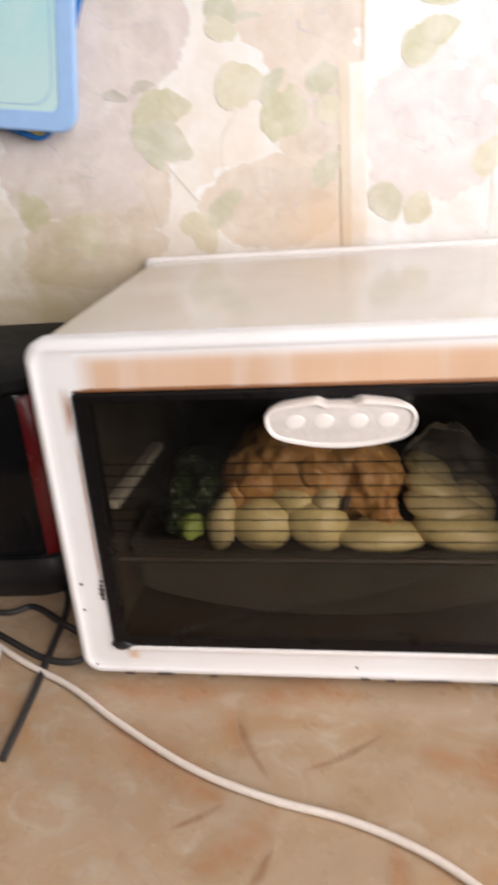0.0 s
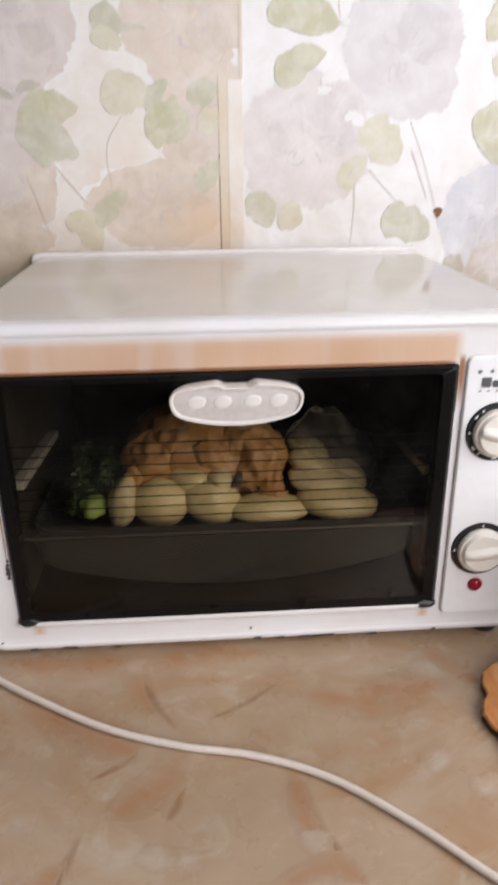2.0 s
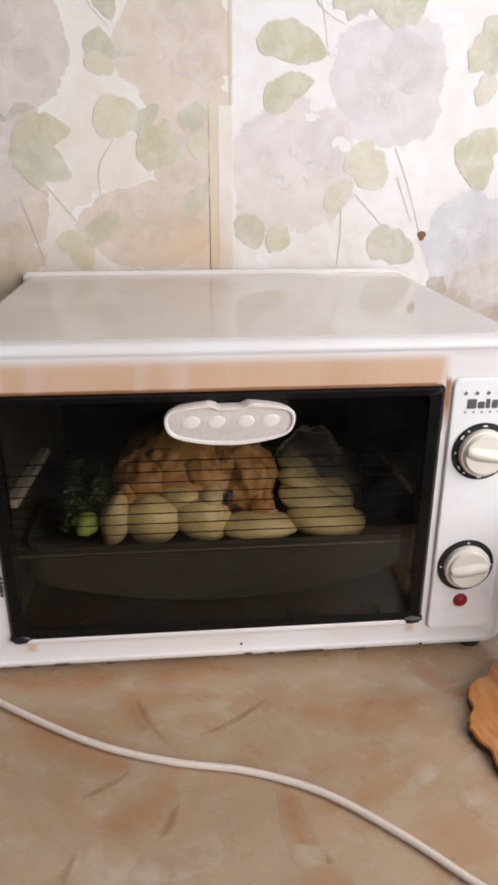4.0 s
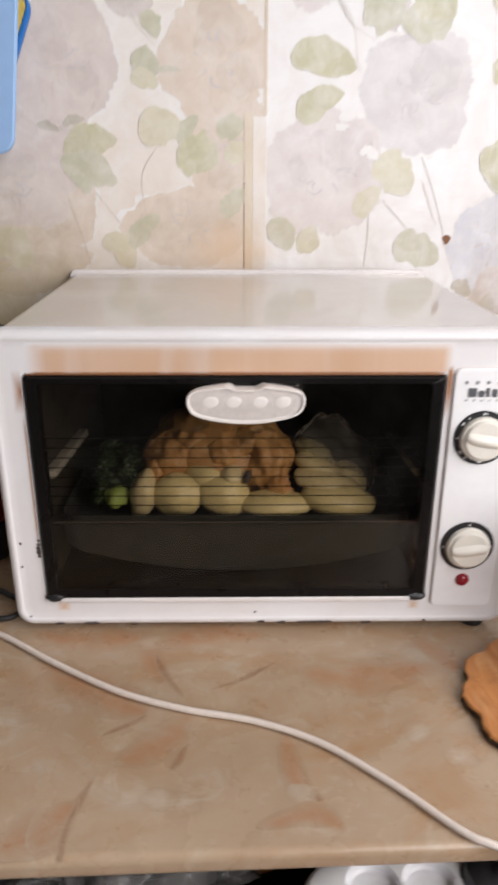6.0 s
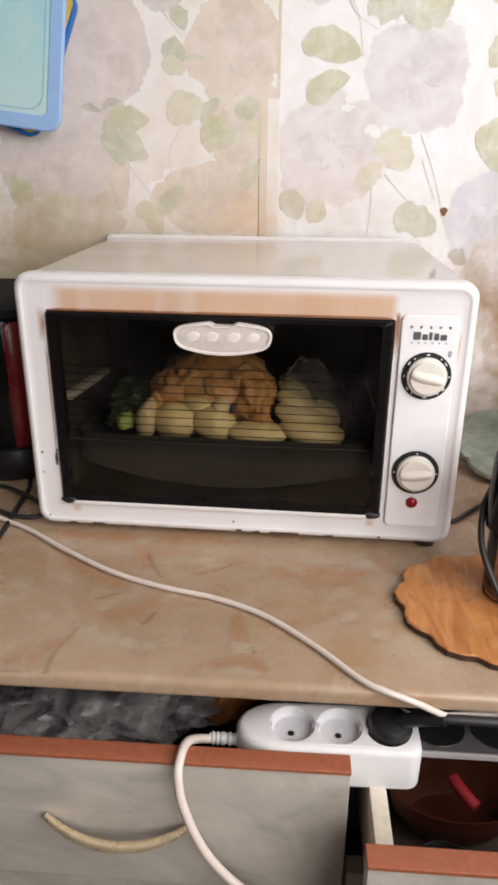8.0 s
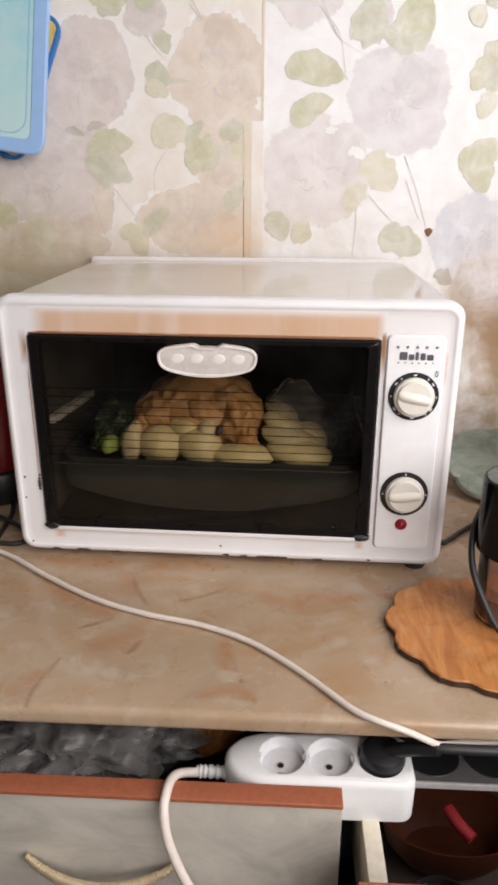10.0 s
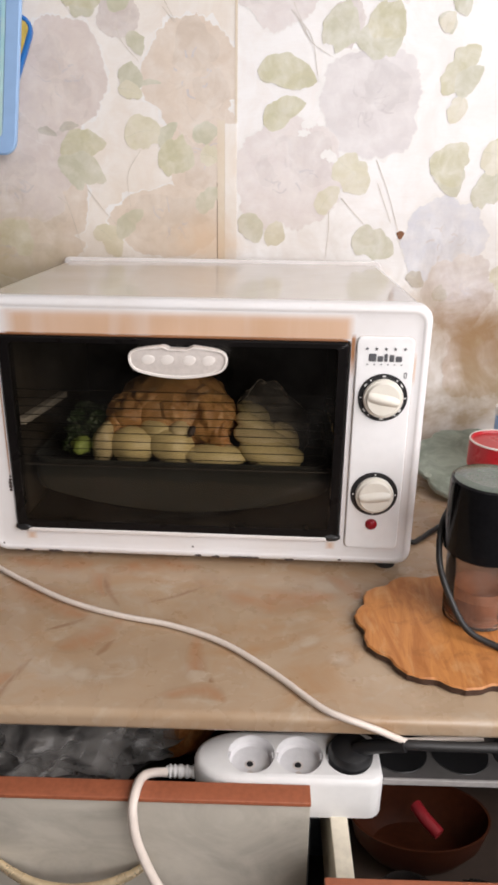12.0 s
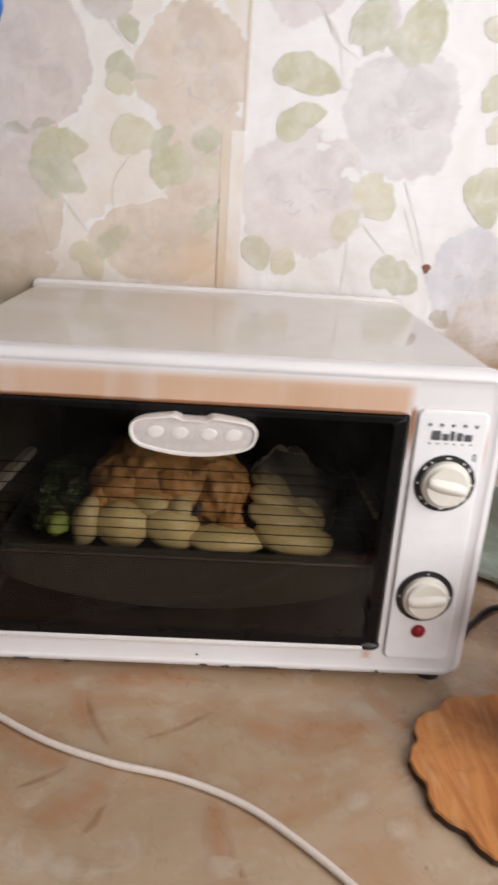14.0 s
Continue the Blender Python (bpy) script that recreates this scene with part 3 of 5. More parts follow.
def printed_leaf(x, z, length, width, angle, tone):
    """A pointed watercolour leaf with a slightly ragged edge and a midrib."""
    a = radians(angle)
    def place(u, v):
        return x + u * math.cos(a) - v * math.sin(a), z + u * math.sin(a) + v * math.cos(a)
    pts, n = [], 16
    for side in (1, -1):
        for i in range(n):
            t = i / n if side > 0 else 1 - i / n
            w = 0.54 * width * math.sin(math.pi * t ** 0.8) ** 0.6 if 0 < t < 1 else 0
            w *= 1 + 0.42 * noise.noise((t * 4, side * 3.0, x * 40 + z * 17)) + 0.16 * noise.noise((t * 13, side * 3.0, x * 40 + z * 17))
            bend = 0.08 * length * math.sin(math.pi * t)
            pts.append(place((t - 0.5) * length, side * w + bend))
    leaf = print_on(x, "printed_leaf", soft_print(pts, *place(0, 0.06 * length), 0, 0.9, 0.9), LEAF_TONES[tone])
    rib = [place((t - 0.5) * length * 0.9, 0.08 * length * math.sin(math.pi * t)) for t in (0, 0.3, 0.6, 1)]
    ribbon(x, rib, 0.0003, "leaf_grey")
    return leaf


def full(bm, strong=1.0):
    """Marks a print as of even density."""
    dense = bm.verts.layers.float.new("dense")
    for v in bm.verts:
        v[dense] = strong
    return bm


def ribbon(x, pts, half, tone, name="printed_stem", strong=1.0):
    line = smooth_line([(p[0], 0, p[1]) for p in pts], 8)
    a, b = [], []
    for i, p in enumerate(line):
        d = (line[min(i + 1, len(line) - 1)] - line[max(0, i - 1)]).normalized()
        side = Vector((-d.z, 0, d.x)) * half * (1 - 0.5 * i / len(line))
        a.append(p + side)
        b.append(p - side)
    return print_on(x, name, full(loft([a, b], close=False), strong), tone)


def printed_stem(*pts):
    return ribbon(pts[0][0], pts, 0.00048, "stem")


# Blooms: place, half sizes, tone; the bare white paper round them lies under all.
BLOOMS = (
    (-0.290, 1.320, 0.095, 0.085, "lilac"),
    (-0.252, 1.222, 0.062, 0.060, "beige"),
    (-0.020, 1.290, 0.056, 0.066, "beige"),
    (-0.218, 1.382, 0.072, 0.074, "lilac"),
    (-0.036, 1.384, 0.066, 0.076, "beige"),
    (-0.300, 1.250, 0.082, 0.060, "lilac"),
    (-0.070, 1.196, 0.078, 0.050, "beige"),
    (0.204, 1.357, 0.073, 0.070, "grey_lilac"),
    (0.102, 1.259, 0.076, 0.076, "pink"),
    (0.325, 1.173, 0.058, 0.064, "blue"),
    (-0.134, 1.456, 0.029, 0.027, "dusk"),
    (0.170, 1.450, 0.021, 0.025, "dusk"),
    (-0.290, 1.155, 0.085, 0.042, "beige"),
    (0.078, 1.503, 0.064, 0.060, "pink"),
    (0.237, 1.512, 0.068, 0.040, "grey_lilac"),
    (-0.133, 1.470, 0.021, 0.028, "dusk"),
    (-0.211, 1.517, 0.042, 0.031, "beige"),
    (0.169, 1.449, 0.022, 0.029, "dusk"),
    (0.351, 1.102, 0.048, 0.056, "dusk"),
    (0.389, 0.992, 0.054, 0.054, "lilac"),
)
for x, z, rx, rz, tone in BLOOMS:
    if rx > 0.04:
        print_on(x, "bare_fringe", soft_print(bloom_ring(x, z, rx, rz, 1.02, 0.16), x, z, 0, 1.0, 0.97), "white")
for bloom in BLOOMS:
    printed_flower(*bloom)
printed_leaf(-0.190, 1.293, 0.068, 0.035, 11, 0)
printed_leaf(-0.192, 1.262, 0.069, 0.037, -20, 1)
printed_leaf(-0.209, 1.260, 0.054, 0.027, -57, 1)
printed_leaf(-0.239, 1.312, 0.028, 0.010, -15, 2)
printed_leaf(-0.208, 1.319, 0.029, 0.010, 12, 2)
printed_leaf(-0.120, 1.381, 0.037, 0.031, -34, 1)
printed_leaf(-0.094, 1.374, 0.034, 0.006, 3, 1)
printed_leaf(-0.121, 1.364, 0.035, 0.021, -15, 3)
printed_leaf(-0.105, 1.311, 0.055, 0.042, 10, 3)
printed_leaf(-0.070, 1.311, 0.041, 0.016, 51, 1)
printed_leaf(-0.060, 1.280, 0.053, 0.043, -16, 0)
printed_leaf(-0.018, 1.312, 0.039, 0.024, 13, 1)
printed_leaf(-0.014, 1.226, 0.045, 0.027, 51, 1)
printed_leaf(-0.013, 1.283, 0.028, 0.024, -16, 3)
printed_leaf(-0.161, 1.168, 0.054, 0.035, -51, 3)
printed_leaf(-0.128, 1.192, 0.056, 0.024, 47, 1)
printed_leaf(-0.349, 1.201, 0.037, 0.041, 9, 0)
printed_leaf(-0.297, 1.170, 0.061, 0.040, -52, 3)
printed_leaf(-0.112, 1.422, 0.033, 0.019, -61, 1)
printed_leaf(-0.180, 1.463, 0.034, 0.027, -7, 1)
printed_leaf(0.092, 1.385, 0.082, 0.037, -9, 0)
printed_leaf(0.090, 1.339, 0.064, 0.031, 25, 0)
printed_leaf(0.212, 1.433, 0.065, 0.045, -175, 1)
printed_leaf(0.156, 1.438, 0.046, 0.032, -52, 0)
printed_leaf(0.185, 1.260, 0.062, 0.043, -45, 3)
printed_leaf(0.155, 1.228, 0.046, 0.025, 52, 3)
printed_leaf(0.222, 1.167, 0.066, 0.040, -20, 1)
printed_leaf(0.044, 1.188, 0.046, 0.031, -57, 1)
printed_leaf(0.080, 1.179, 0.031, 0.032, -17, 3)
printed_leaf(0.317, 1.264, 0.069, 0.040, -59, 1)
printed_leaf(0.299, 1.448, 0.029, 0.020, -55, 1)
printed_leaf(0.311, 1.385, 0.047, 0.029, -113, 0)
printed_leaf(0.322, 1.346, 0.037, 0.024, -112, 3)
printed_leaf(-0.182, 1.478, 0.056, 0.039, -16, 0)
printed_leaf(-0.125, 1.474, 0.048, 0.025, 34, 1)
printed_leaf(0.020, 1.493, 0.042, 0.022, 69, 0)
printed_leaf(0.154, 1.526, 0.031, 0.028, 38, 3)
printed_leaf(0.162, 1.440, 0.050, 0.053, -22, 1)
printed_leaf(0.222, 1.446, 0.053, 0.045, -26, 0)
printed_leaf(0.315, 1.474, 0.040, 0.024, -62, 1)
printed_leaf(0.303, 1.450, 0.027, 0.017, 63, 3)
printed_leaf(0.331, 1.407, 0.045, 0.029, 45, 0)
printed_leaf(0.337, 1.381, 0.048, 0.027, 48, 1)
printed_leaf(-0.049, 1.530, 0.065, 0.028, -4, 3)
printed_leaf(0.317, 1.270, 0.057, 0.040, -46, 0)
printed_leaf(0.368, 1.236, 0.028, 0.032, 0, 1)
printed_leaf(0.218, 1.522, 0.028, 0.024, 44, 3)
printed_leaf(0.329, 1.285, 0.047, 0.037, 59, 0)
printed_leaf(0.385, 1.242, 0.054, 0.040, -12, 1)
printed_leaf(0.384, 1.287, 0.041, 0.048, -20, 3)
printed_leaf(0.325, 1.097, 0.024, 0.021, -15, 2)
printed_leaf(0.287, 1.118, 0.031, 0.021, -32, 2)
printed_leaf(0.384, 1.030, 0.034, 0.024, 12, 3)
printed_leaf(0.412, 1.123, 0.039, 0.031, -38, 3)
printed_stem((-0.187, 1.238), (-0.167, 1.212), (-0.147, 1.189))
printed_stem((-0.110, 1.291), (-0.129, 1.259), (-0.127, 1.215))
printed_stem((-0.136, 1.440), (-0.128, 1.423), (-0.108, 1.401))
printed_stem((-0.074, 1.465), (-0.058, 1.447))
printed_stem((-0.221, 1.230), (-0.209, 1.190), (-0.199, 1.151))
printed_stem((-0.231, 1.229), (-0.216, 1.217))
printed_stem((0.095, 1.463), (0.123, 1.431), (0.133, 1.385))
printed_stem((0.098, 1.463), (0.122, 1.427), (0.152, 1.408))
printed_stem((0.173, 1.231), (0.214, 1.188), (0.242, 1.147))
printed_stem((0.219, 1.282), (0.238, 1.240), (0.258, 1.183))
printed_stem((0.223, 1.251), (0.245, 1.199))
printed_stem((0.156, 1.213), (0.157, 1.184), (0.154, 1.148))
printed_stem((0.155, 1.298), (0.156, 1.285))
printed_stem((-0.095, 1.506), (-0.075, 1.478), (-0.057, 1.448))
printed_stem((0.098, 1.471), (0.122, 1.425))
printed_stem((0.167, 1.479), (0.175, 1.518))
# The strip pasted over the seam, its dark open edge, and torn white spots.
part("paper_strip", box(-0.0025, 0.0078, WALL_Y - 0.0017, WALL_Y - 0.0012, TOP, 1.330), PAPER_STRIP, old, "pasted beige paper strip over the seam")
part("paper_strip", box(0.0080, 0.0235, WALL_Y - 0.0019, WALL_Y - 0.0012, 1.160, 1.326), PAPER["aged"], old, "pasted white paper strip over the seam")
part("open_seam", box(-0.0033, -0.0026, WALL_Y - 0.0015, WALL_Y - 0.0012, TOP, 1.25), BROWN_MARK, old)
part("seam_edge", box(SEAM - 0.003, SEAM + 0.0005, WALL_Y - 0.0015, WALL_Y - 0.0012, 1.327, 2.5), PAPER_STRIP, old)
for tx, tz, ts in ((0.123, 1.327, 0.010), (0.151, 1.288, 0.009), (0.139, 1.381, 0.006), (0.117, 1.315, 0.008), (0.158, 1.283, 0.008)):
    spots = [(tx + ts * (1 + 0.6 * noise.noise((3 * math.cos(a), 3 * math.sin(a), tx * 90))) * math.cos(a), tz + 0.7 * ts * (1 + 0.8 * noise.noise((2 * math.sin(a), 4 * math.cos(a), tz * 50))) * math.sin(a)) for a in (math.tau * i / 20 for i in range(20))]
    print_on(tx, "torn_spot", full(sheet(spots, y=0)), "white")
print_on(0.26, "brown_spot", sheet([(0.2605 + 0.005 * math.cos(a) * (1 + 0.3 * math.sin(3 * a)), 1.182 + 0.006 * math.sin(a)) for a in (math.tau * i / 14 for i in range(14))], y=0), "leaf_dark").data.materials[0] = RUST


# ---- worktop and cabinets ----
def worktop_ring(x):
    """The section of the worktop: a rolled front edge, square back."""
    f, h, r = -0.2365, 0.0175, 0.0065
    ring = [(x, WALL_Y - 0.001, TOP - h), (x, WALL_Y - 0.001, TOP)]
    for i in range(7):
        a = radians(90 + 90 * i / 6)
        ring.append((x, f + r + r * math.cos(a), TOP - r + r * math.sin(a)))
    for i in range(5):
        a = radians(180 + 90 * i / 4)
        ring.append((x, f + 0.005 + 0.005 * math.cos(a), TOP - h + 0.005 + 0.005 * math.sin(a)))
    return ring


worktop = solo("worktop", loft([worktop_ring(-0.9), worktop_ring(0.875)], start=True, end=True), MARBLE, "glossy cream onyx-patterned laminate kitchen worktop", "worktop", m=ROOM)
LAID = [0]


def vein(pts, half, mat):
    """A printed vein of the laminate, wide in the middle and frayed."""
    line = smooth_line([(p[0], p[1], 0) for p in pts], 10)
    bm = bmesh.new()
    dense = bm.verts.layers.float.new("dense")
    rows = []
    for i, p in enumerate(line):
        d = (line[min(i + 1, len(line) - 1)] - line[max(0, i - 1)]).normalized()
        u = i / (len(line) - 1)
        side, k = Vector((-d.y, d.x, 0)), half * (0.15 + math.sin(math.pi * u) ** 0.8)
        row = []
        for s, w in ((-1.5, 0.0), (-0.6, 0.7), (0.0, 1.0), (0.6, 0.7), (1.5, 0.0)):
            v = bm.verts.new(p + side * k * s * (1 + 0.35 * noise.noise((p.x * 70, p.y * 70, 3))))
            v[dense] = w * min(1, 6 * u, 6 * (1 - u))
            row.append(v)
        rows.append(row)
    for a, b in zip(rows, rows[1:]):
        for i in range(4):
            bm.faces.new((a[i], a[i + 1], b[i + 1], b[i]))
    LAID[0] += 1
    bmesh.ops.translate(bm, verts=bm.verts, vec=(0, 0, TOP + 0.00006 + 0.000004 * LAID[0]))
    part("printed_vein", bm, mat, worktop)


def cloud(x, y, rx, ry):
    """A pale printed cloud of the laminate, thinning out all round."""
    bm = bmesh.new()
    dense = bm.verts.layers.float.new("dense")
    rings = []
    for k, d in ((0.15, 1.0), (0.5, 0.75), (1.0, 0.0)):
        ring = []
        for i in range(28):
            a = math.tau * i / 28
            q = k * (1 + 0.35 * noise.noise((1.6 * math.cos(a), 1.6 * math.sin(a), x * 90)))
            v = bm.verts.new((x + rx * q * math.cos(a), y + ry * q * math.sin(a), 0))
            v[dense] = d
            ring.append(v)
        rings.append(ring)
    bm.faces.new(rings[0])
    for a, c in zip(rings, rings[1:]):
        for i in range(28):
            j = (i + 1) % 28
            bm.faces.new((a[i], a[j], c[j], c[i]))
    LAID[0] += 1
    bmesh.ops.translate(bm, verts=bm.verts, vec=(0, 0, TOP + 0.00006 + 0.000004 * LAID[0]))
    part("printed_cloud", bm, VEIN_PALE, worktop)


vein(((-0.204, -0.038), (-0.157, -0.069), (-0.124, -0.092), (-0.090, -0.115)), 0.0130, VEIN_SOFT)
vein(((-0.219, 0.005), (-0.161, -0.010), (-0.098, -0.003)), 0.0110, VEIN_SOFT)
vein(((0.024, -0.058), (0.072, -0.074), (0.111, -0.065), (0.160, -0.060)), 0.0150, VEIN_SOFT)
vein(((-0.185, -0.231), (-0.164, -0.216), (-0.145, -0.206)), 0.0136, VEIN_SOFT)
vein(((0.010, -0.127), (0.015, -0.179), (0.030, -0.207)), 0.0064, VEIN_SOFT)
vein(((-0.114, 0.008), (-0.100, -0.043), (-0.085, -0.073)), 0.0070, VEIN_SOFT)
vein(((-0.049, -0.082), (-0.018, -0.068), (0.015, -0.044)), 0.0016, VEIN)
vein(((-0.099, -0.029), (-0.088, -0.059), (-0.069, -0.091)), 0.0025, VEIN)
vein(((-0.133, -0.131), (-0.110, -0.118), (-0.097, -0.107)), 0.0020, VEIN)
vein(((-0.065, -0.129), (-0.070, -0.155), (-0.078, -0.168)), 0.0024, VEIN)
vein(((-0.130, -0.168), (-0.140, -0.200), (-0.143, -0.232)), 0.0020, VEIN)
vein(((-0.015, -0.214), (0.021, -0.211), (0.040, -0.218)), 0.0016, VEIN)
vein(((0.025, -0.188), (0.030, -0.207)), 0.0028, VEIN)
cloud(-0.067, -0.197, 0.014, 0.011)
cloud(0.017, -0.192, 0.012, 0.010)
cloud(0.142, -0.042, 0.017, 0.014)
cloud(-0.102, -0.015, 0.013, 0.010)
vein(((-0.163, -0.229), (-0.152, -0.208), (-0.140, -0.192)), 0.0089, VEIN_SOFT)
vein(((-0.141, -0.238), (-0.143, -0.218), (-0.138, -0.188)), 0.0020, VEIN)
vein(((-0.016, -0.217), (0.024, -0.208), (0.044, -0.223)), 0.0064, VEIN_SOFT)
cloud(0.114, -0.136, 0.014, 0.012)
vein(((0.140, -0.016), (0.166, -0.049), (0.169, -0.069)), 0.0084, VEIN_SOFT)
vein(((-0.100, -0.018), (-0.039, -0.003), (0.006, -0.012)), 0.0132, VEIN_SOFT)
cloud(-0.082, -0.192, 0.013, 0.010)
cloud(0.143, -0.161, 0.014, 0.012)
vein(((0.149, -0.189), (0.152, -0.191)), 0.0015, VEIN)
vein(((-0.118, -0.159), (-0.086, -0.141), (-0.061, -0.103)), 0.0100, VEIN_SOFT)


def cabinet_drawer(x0, x1, front, top, height, label, handle_at=None):
    """An open drawer: laminate front with a brown top edge, board sides, bottom, and a bowed brass handle."""
    d = thing("drawer", label, "drawer", "open drawers under the worktop", ROOM)
    part("front_panel", box(x0, x1, front, front + 0.016, top - height, top - 0.002, 0.0008), DRAWER, d, "grey marbled laminate front")
    part("edge_band", box(x0 - 0.0005, x1 + 0.0005, front - 0.0015, front + 0.0165, top - 0.004, top, 0.0008), EDGE_BAND, d, "reddish brown top edge band")
    low = top - height + 0.025
    for sx in (x0 + 0.012, x1 - 0.026):
        part("side_panel", box(sx, sx + 0.014, front + 0.016, front + 0.45, low, top - 0.036, 0.001), CHIPBOARD, d, "cream board drawer side")
    part("bottom_panel", box(x0 + 0.026, x1 - 0.026, front + 0.016, front + 0.45, low, low + 0.006), SHADED_BOTTOM, d)
    part("back_panel", box(x0 + 0.026, x1 - 0.026, front + 0.438, front + 0.45, low + 0.006, top - 0.036), CHIPBOARD, d)
    if handle_at:
        hx, hz = handle_at
        pts = [(hx + u * 0.0625, front - 0.004 - 0.014 * (1 - u * u), hz + 0.001 - 0.014 * (1 - abs(u) ** 2.2)) for u in (-1, -0.75, -0.4, 0, 0.4, 0.75, 1)]
        part("handle", tube(pts, 0.0046, swell=lambda u: 0.62 + 0.38 * math.sin(math.pi * u)), GOLD, d, "bowed brass-coloured handle")
    return d


cabinet_drawer(-0.281, 0.1115, -0.268, 0.797, 0.142, "open drawer with grey marbled front full of plastic bags", (-0.079, 0.730))
cabinet_drawer(0.118, 0.510, -0.347, 0.797, 0.142, "wide open drawer with grey marbled front and amber bowls")
cabinet = thing("base_cabinet", "grey board base cabinet under the worktop", "cabinet", m=ROOM)
for cx0, cx1 in ((-0.30, -0.284), (0.1118, 0.1178), (0.5125, 0.5285)):
    part("upright", box(cx0, cx1, -0.222, -0.19, 0.0, 0.752), CARCASS, cabinet)
    part("upright", box(cx0, cx1, -0.19, 0.35, 0.0, TOP - 0.026), CARCASS, cabinet)
part("back", box(-0.284, 0.5125, 0.342, 0.35, 0.0, TOP - 0.026), CARCASS, cabinet)
for cx0, cx1, hz in ((-0.281, 0.1115, 0.55), (0.118, 0.510, 0.55)):
    for z1 in (0.648, 0.495, 0.342):
        part("drawer_front", box(cx0, cx1, -0.243, -0.224, z1 - 0.146, z1, 0.001), DRAWER, cabinet, "closed grey marbled drawer front")


# ---- the oven ----
OVEN = Matrix.Identity(4)
oven = thing("toaster_oven", "white tabletop oven with scorched enamel and black glass door", "oven", m=OVEN)
X0, X1, Z0, Z1, BACK = -0.2315, 0.2315, 0.8575, 1.1405, 0.354
DX0, DX1, DZ0, DZ1 = -0.199, 0.1515, 0.889, 1.1025


def bezel():
    steps = ((0.000, 0.016, 0.016), (0.0, 0.0045, 0.016), (0.0008, 0.0016, 0.0155), (0.0024, -0.0004, 0.0145), (0.0044, -0.0017, 0.013), (0.0062, -0.0021, 0.012), (0.0076, -0.0020, 0.0115), (0.0086, -0.0014, 0.011), (0.0096, -0.0010, 0.0105), (0.016, -0.001, 0.006))
    loops = [rrect(X0 + i, X1 - i, Z0 + i, Z1 - i, r, y) for i, y, r in steps]
    loops.append(rrect(DX0 - 0.0022, DX1 + 0.0022, DZ0 - 0.0022, DZ1 + 0.0018, 0.004, -0.001))
    loops.append(rrect(DX0 - 0.001, DX1 + 0.001, DZ0 - 0.001, DZ1 + 0.0008, 0.003, 0.001))
    loops.append(rrect(DX0 - 0.001, DX1 + 0.001, DZ0 - 0.001, DZ1 + 0.0008, 0.003, 0.016))
    return loft(loops)


part("front_bezel", bezel(), ENAMEL_SATIN, oven, "white enamelled front frame, chipped along the bottom")
shell = bmesh.new()
hx0, hx1, hz0, hz1 = X0 + 0.004, X1 - 0.004, Z0 + 0.004, Z1 - 0.002
SLIP = 0.006


def housing_ring(i, y):
    """The shell's section; the housing stands a little askew behind its front and rises slightly to the rear."""
    k = (y - 0.0155) / (BACK - 0.0155)
    return rrect(hx0 + i - SLIP * k, hx1 - i - SLIP * k, hz0 + i, hz1 - i + 0.0035 * k, 0.012 - i / 2, y)


loft([housing_ring(0, 0.0155), housing_ring(0, BACK - 0.006)], bm=shell)
loft([housing_ring(0.002, 0.0155), housing_ring(0.002, BACK - 0.006)], bm=shell)
part("housing", shell, TOP_ENAMEL, oven, "glossy white steel housing")
rear = loft([rrect(hx0 - SLIP - 0.001, hx1 - SLIP, hz0, hz1 + 0.0072, 0.008, BACK - 0.0062), rrect(hx0 - SLIP - 0.002, hx1 - SLIP + 0.001, hz0, hz1 + 0.0080, 0.008, BACK - 0.0052), rrect(hx0 - SLIP - 0.002, hx1 - SLIP + 0.001, hz0, hz1 + 0.0080, 0.008, BACK - 0.001), rrect(hx0 - SLIP - 0.001, hx1 - SLIP, hz0, hz1 + 0.0072, 0.008, BACK)], start=True, end=True)
part("rear_panel", rear, ENAMEL, oven, "white rear panel with a raised lip")
# The dark inside: five sheets behind the door.
cx0, cx1, cz0, cz1, cy1 = DX0 + 0.002, DX1 - 0.002, DZ0 + 0.002, DZ1 - 0.002, 0.30
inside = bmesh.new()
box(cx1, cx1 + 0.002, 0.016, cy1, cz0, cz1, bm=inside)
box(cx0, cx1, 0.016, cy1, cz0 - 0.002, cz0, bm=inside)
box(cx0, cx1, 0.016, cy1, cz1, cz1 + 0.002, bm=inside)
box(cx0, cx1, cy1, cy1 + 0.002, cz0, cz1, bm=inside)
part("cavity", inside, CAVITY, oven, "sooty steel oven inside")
# The left wall is the same steel, only coloured to look lit.
part("side_wall", box(cx0 - 0.002, cx0, 0.016, cy1, cz0, cz1), CAVITY_LIT, oven, "steel side wall coloured as if lit")
for sx in (cx0, cx1 - 0.008):
    for z in (0.9985,):
        rail = box(sx, sx + 0.010, 0.02, 0.165, z - 0.002, z + 0.0055, 0.001)
        for v in rail.verts:
            v.co.z += 0.004 - 0.075 * (v.co.y - 0.02)
        part("rack_rail", rail, RAIL, oven, "bright steel rack rail")
part("rack_rod", tube([(cx0, 0.020, 0.9555), (-0.02, 0.020, 0.9555), (cx1, 0.020, 0.9555)], 0.0014, 8, 3), SOOT_ROD, oven, "steel front rod of the oven rack")
for y in (0.09, 0.20):
    part("heating_element", tube([(cx0, y, 1.088), (-0.02, y, 1.088), (cx1, y, 1.088)], 0.004), CAVITY, oven)


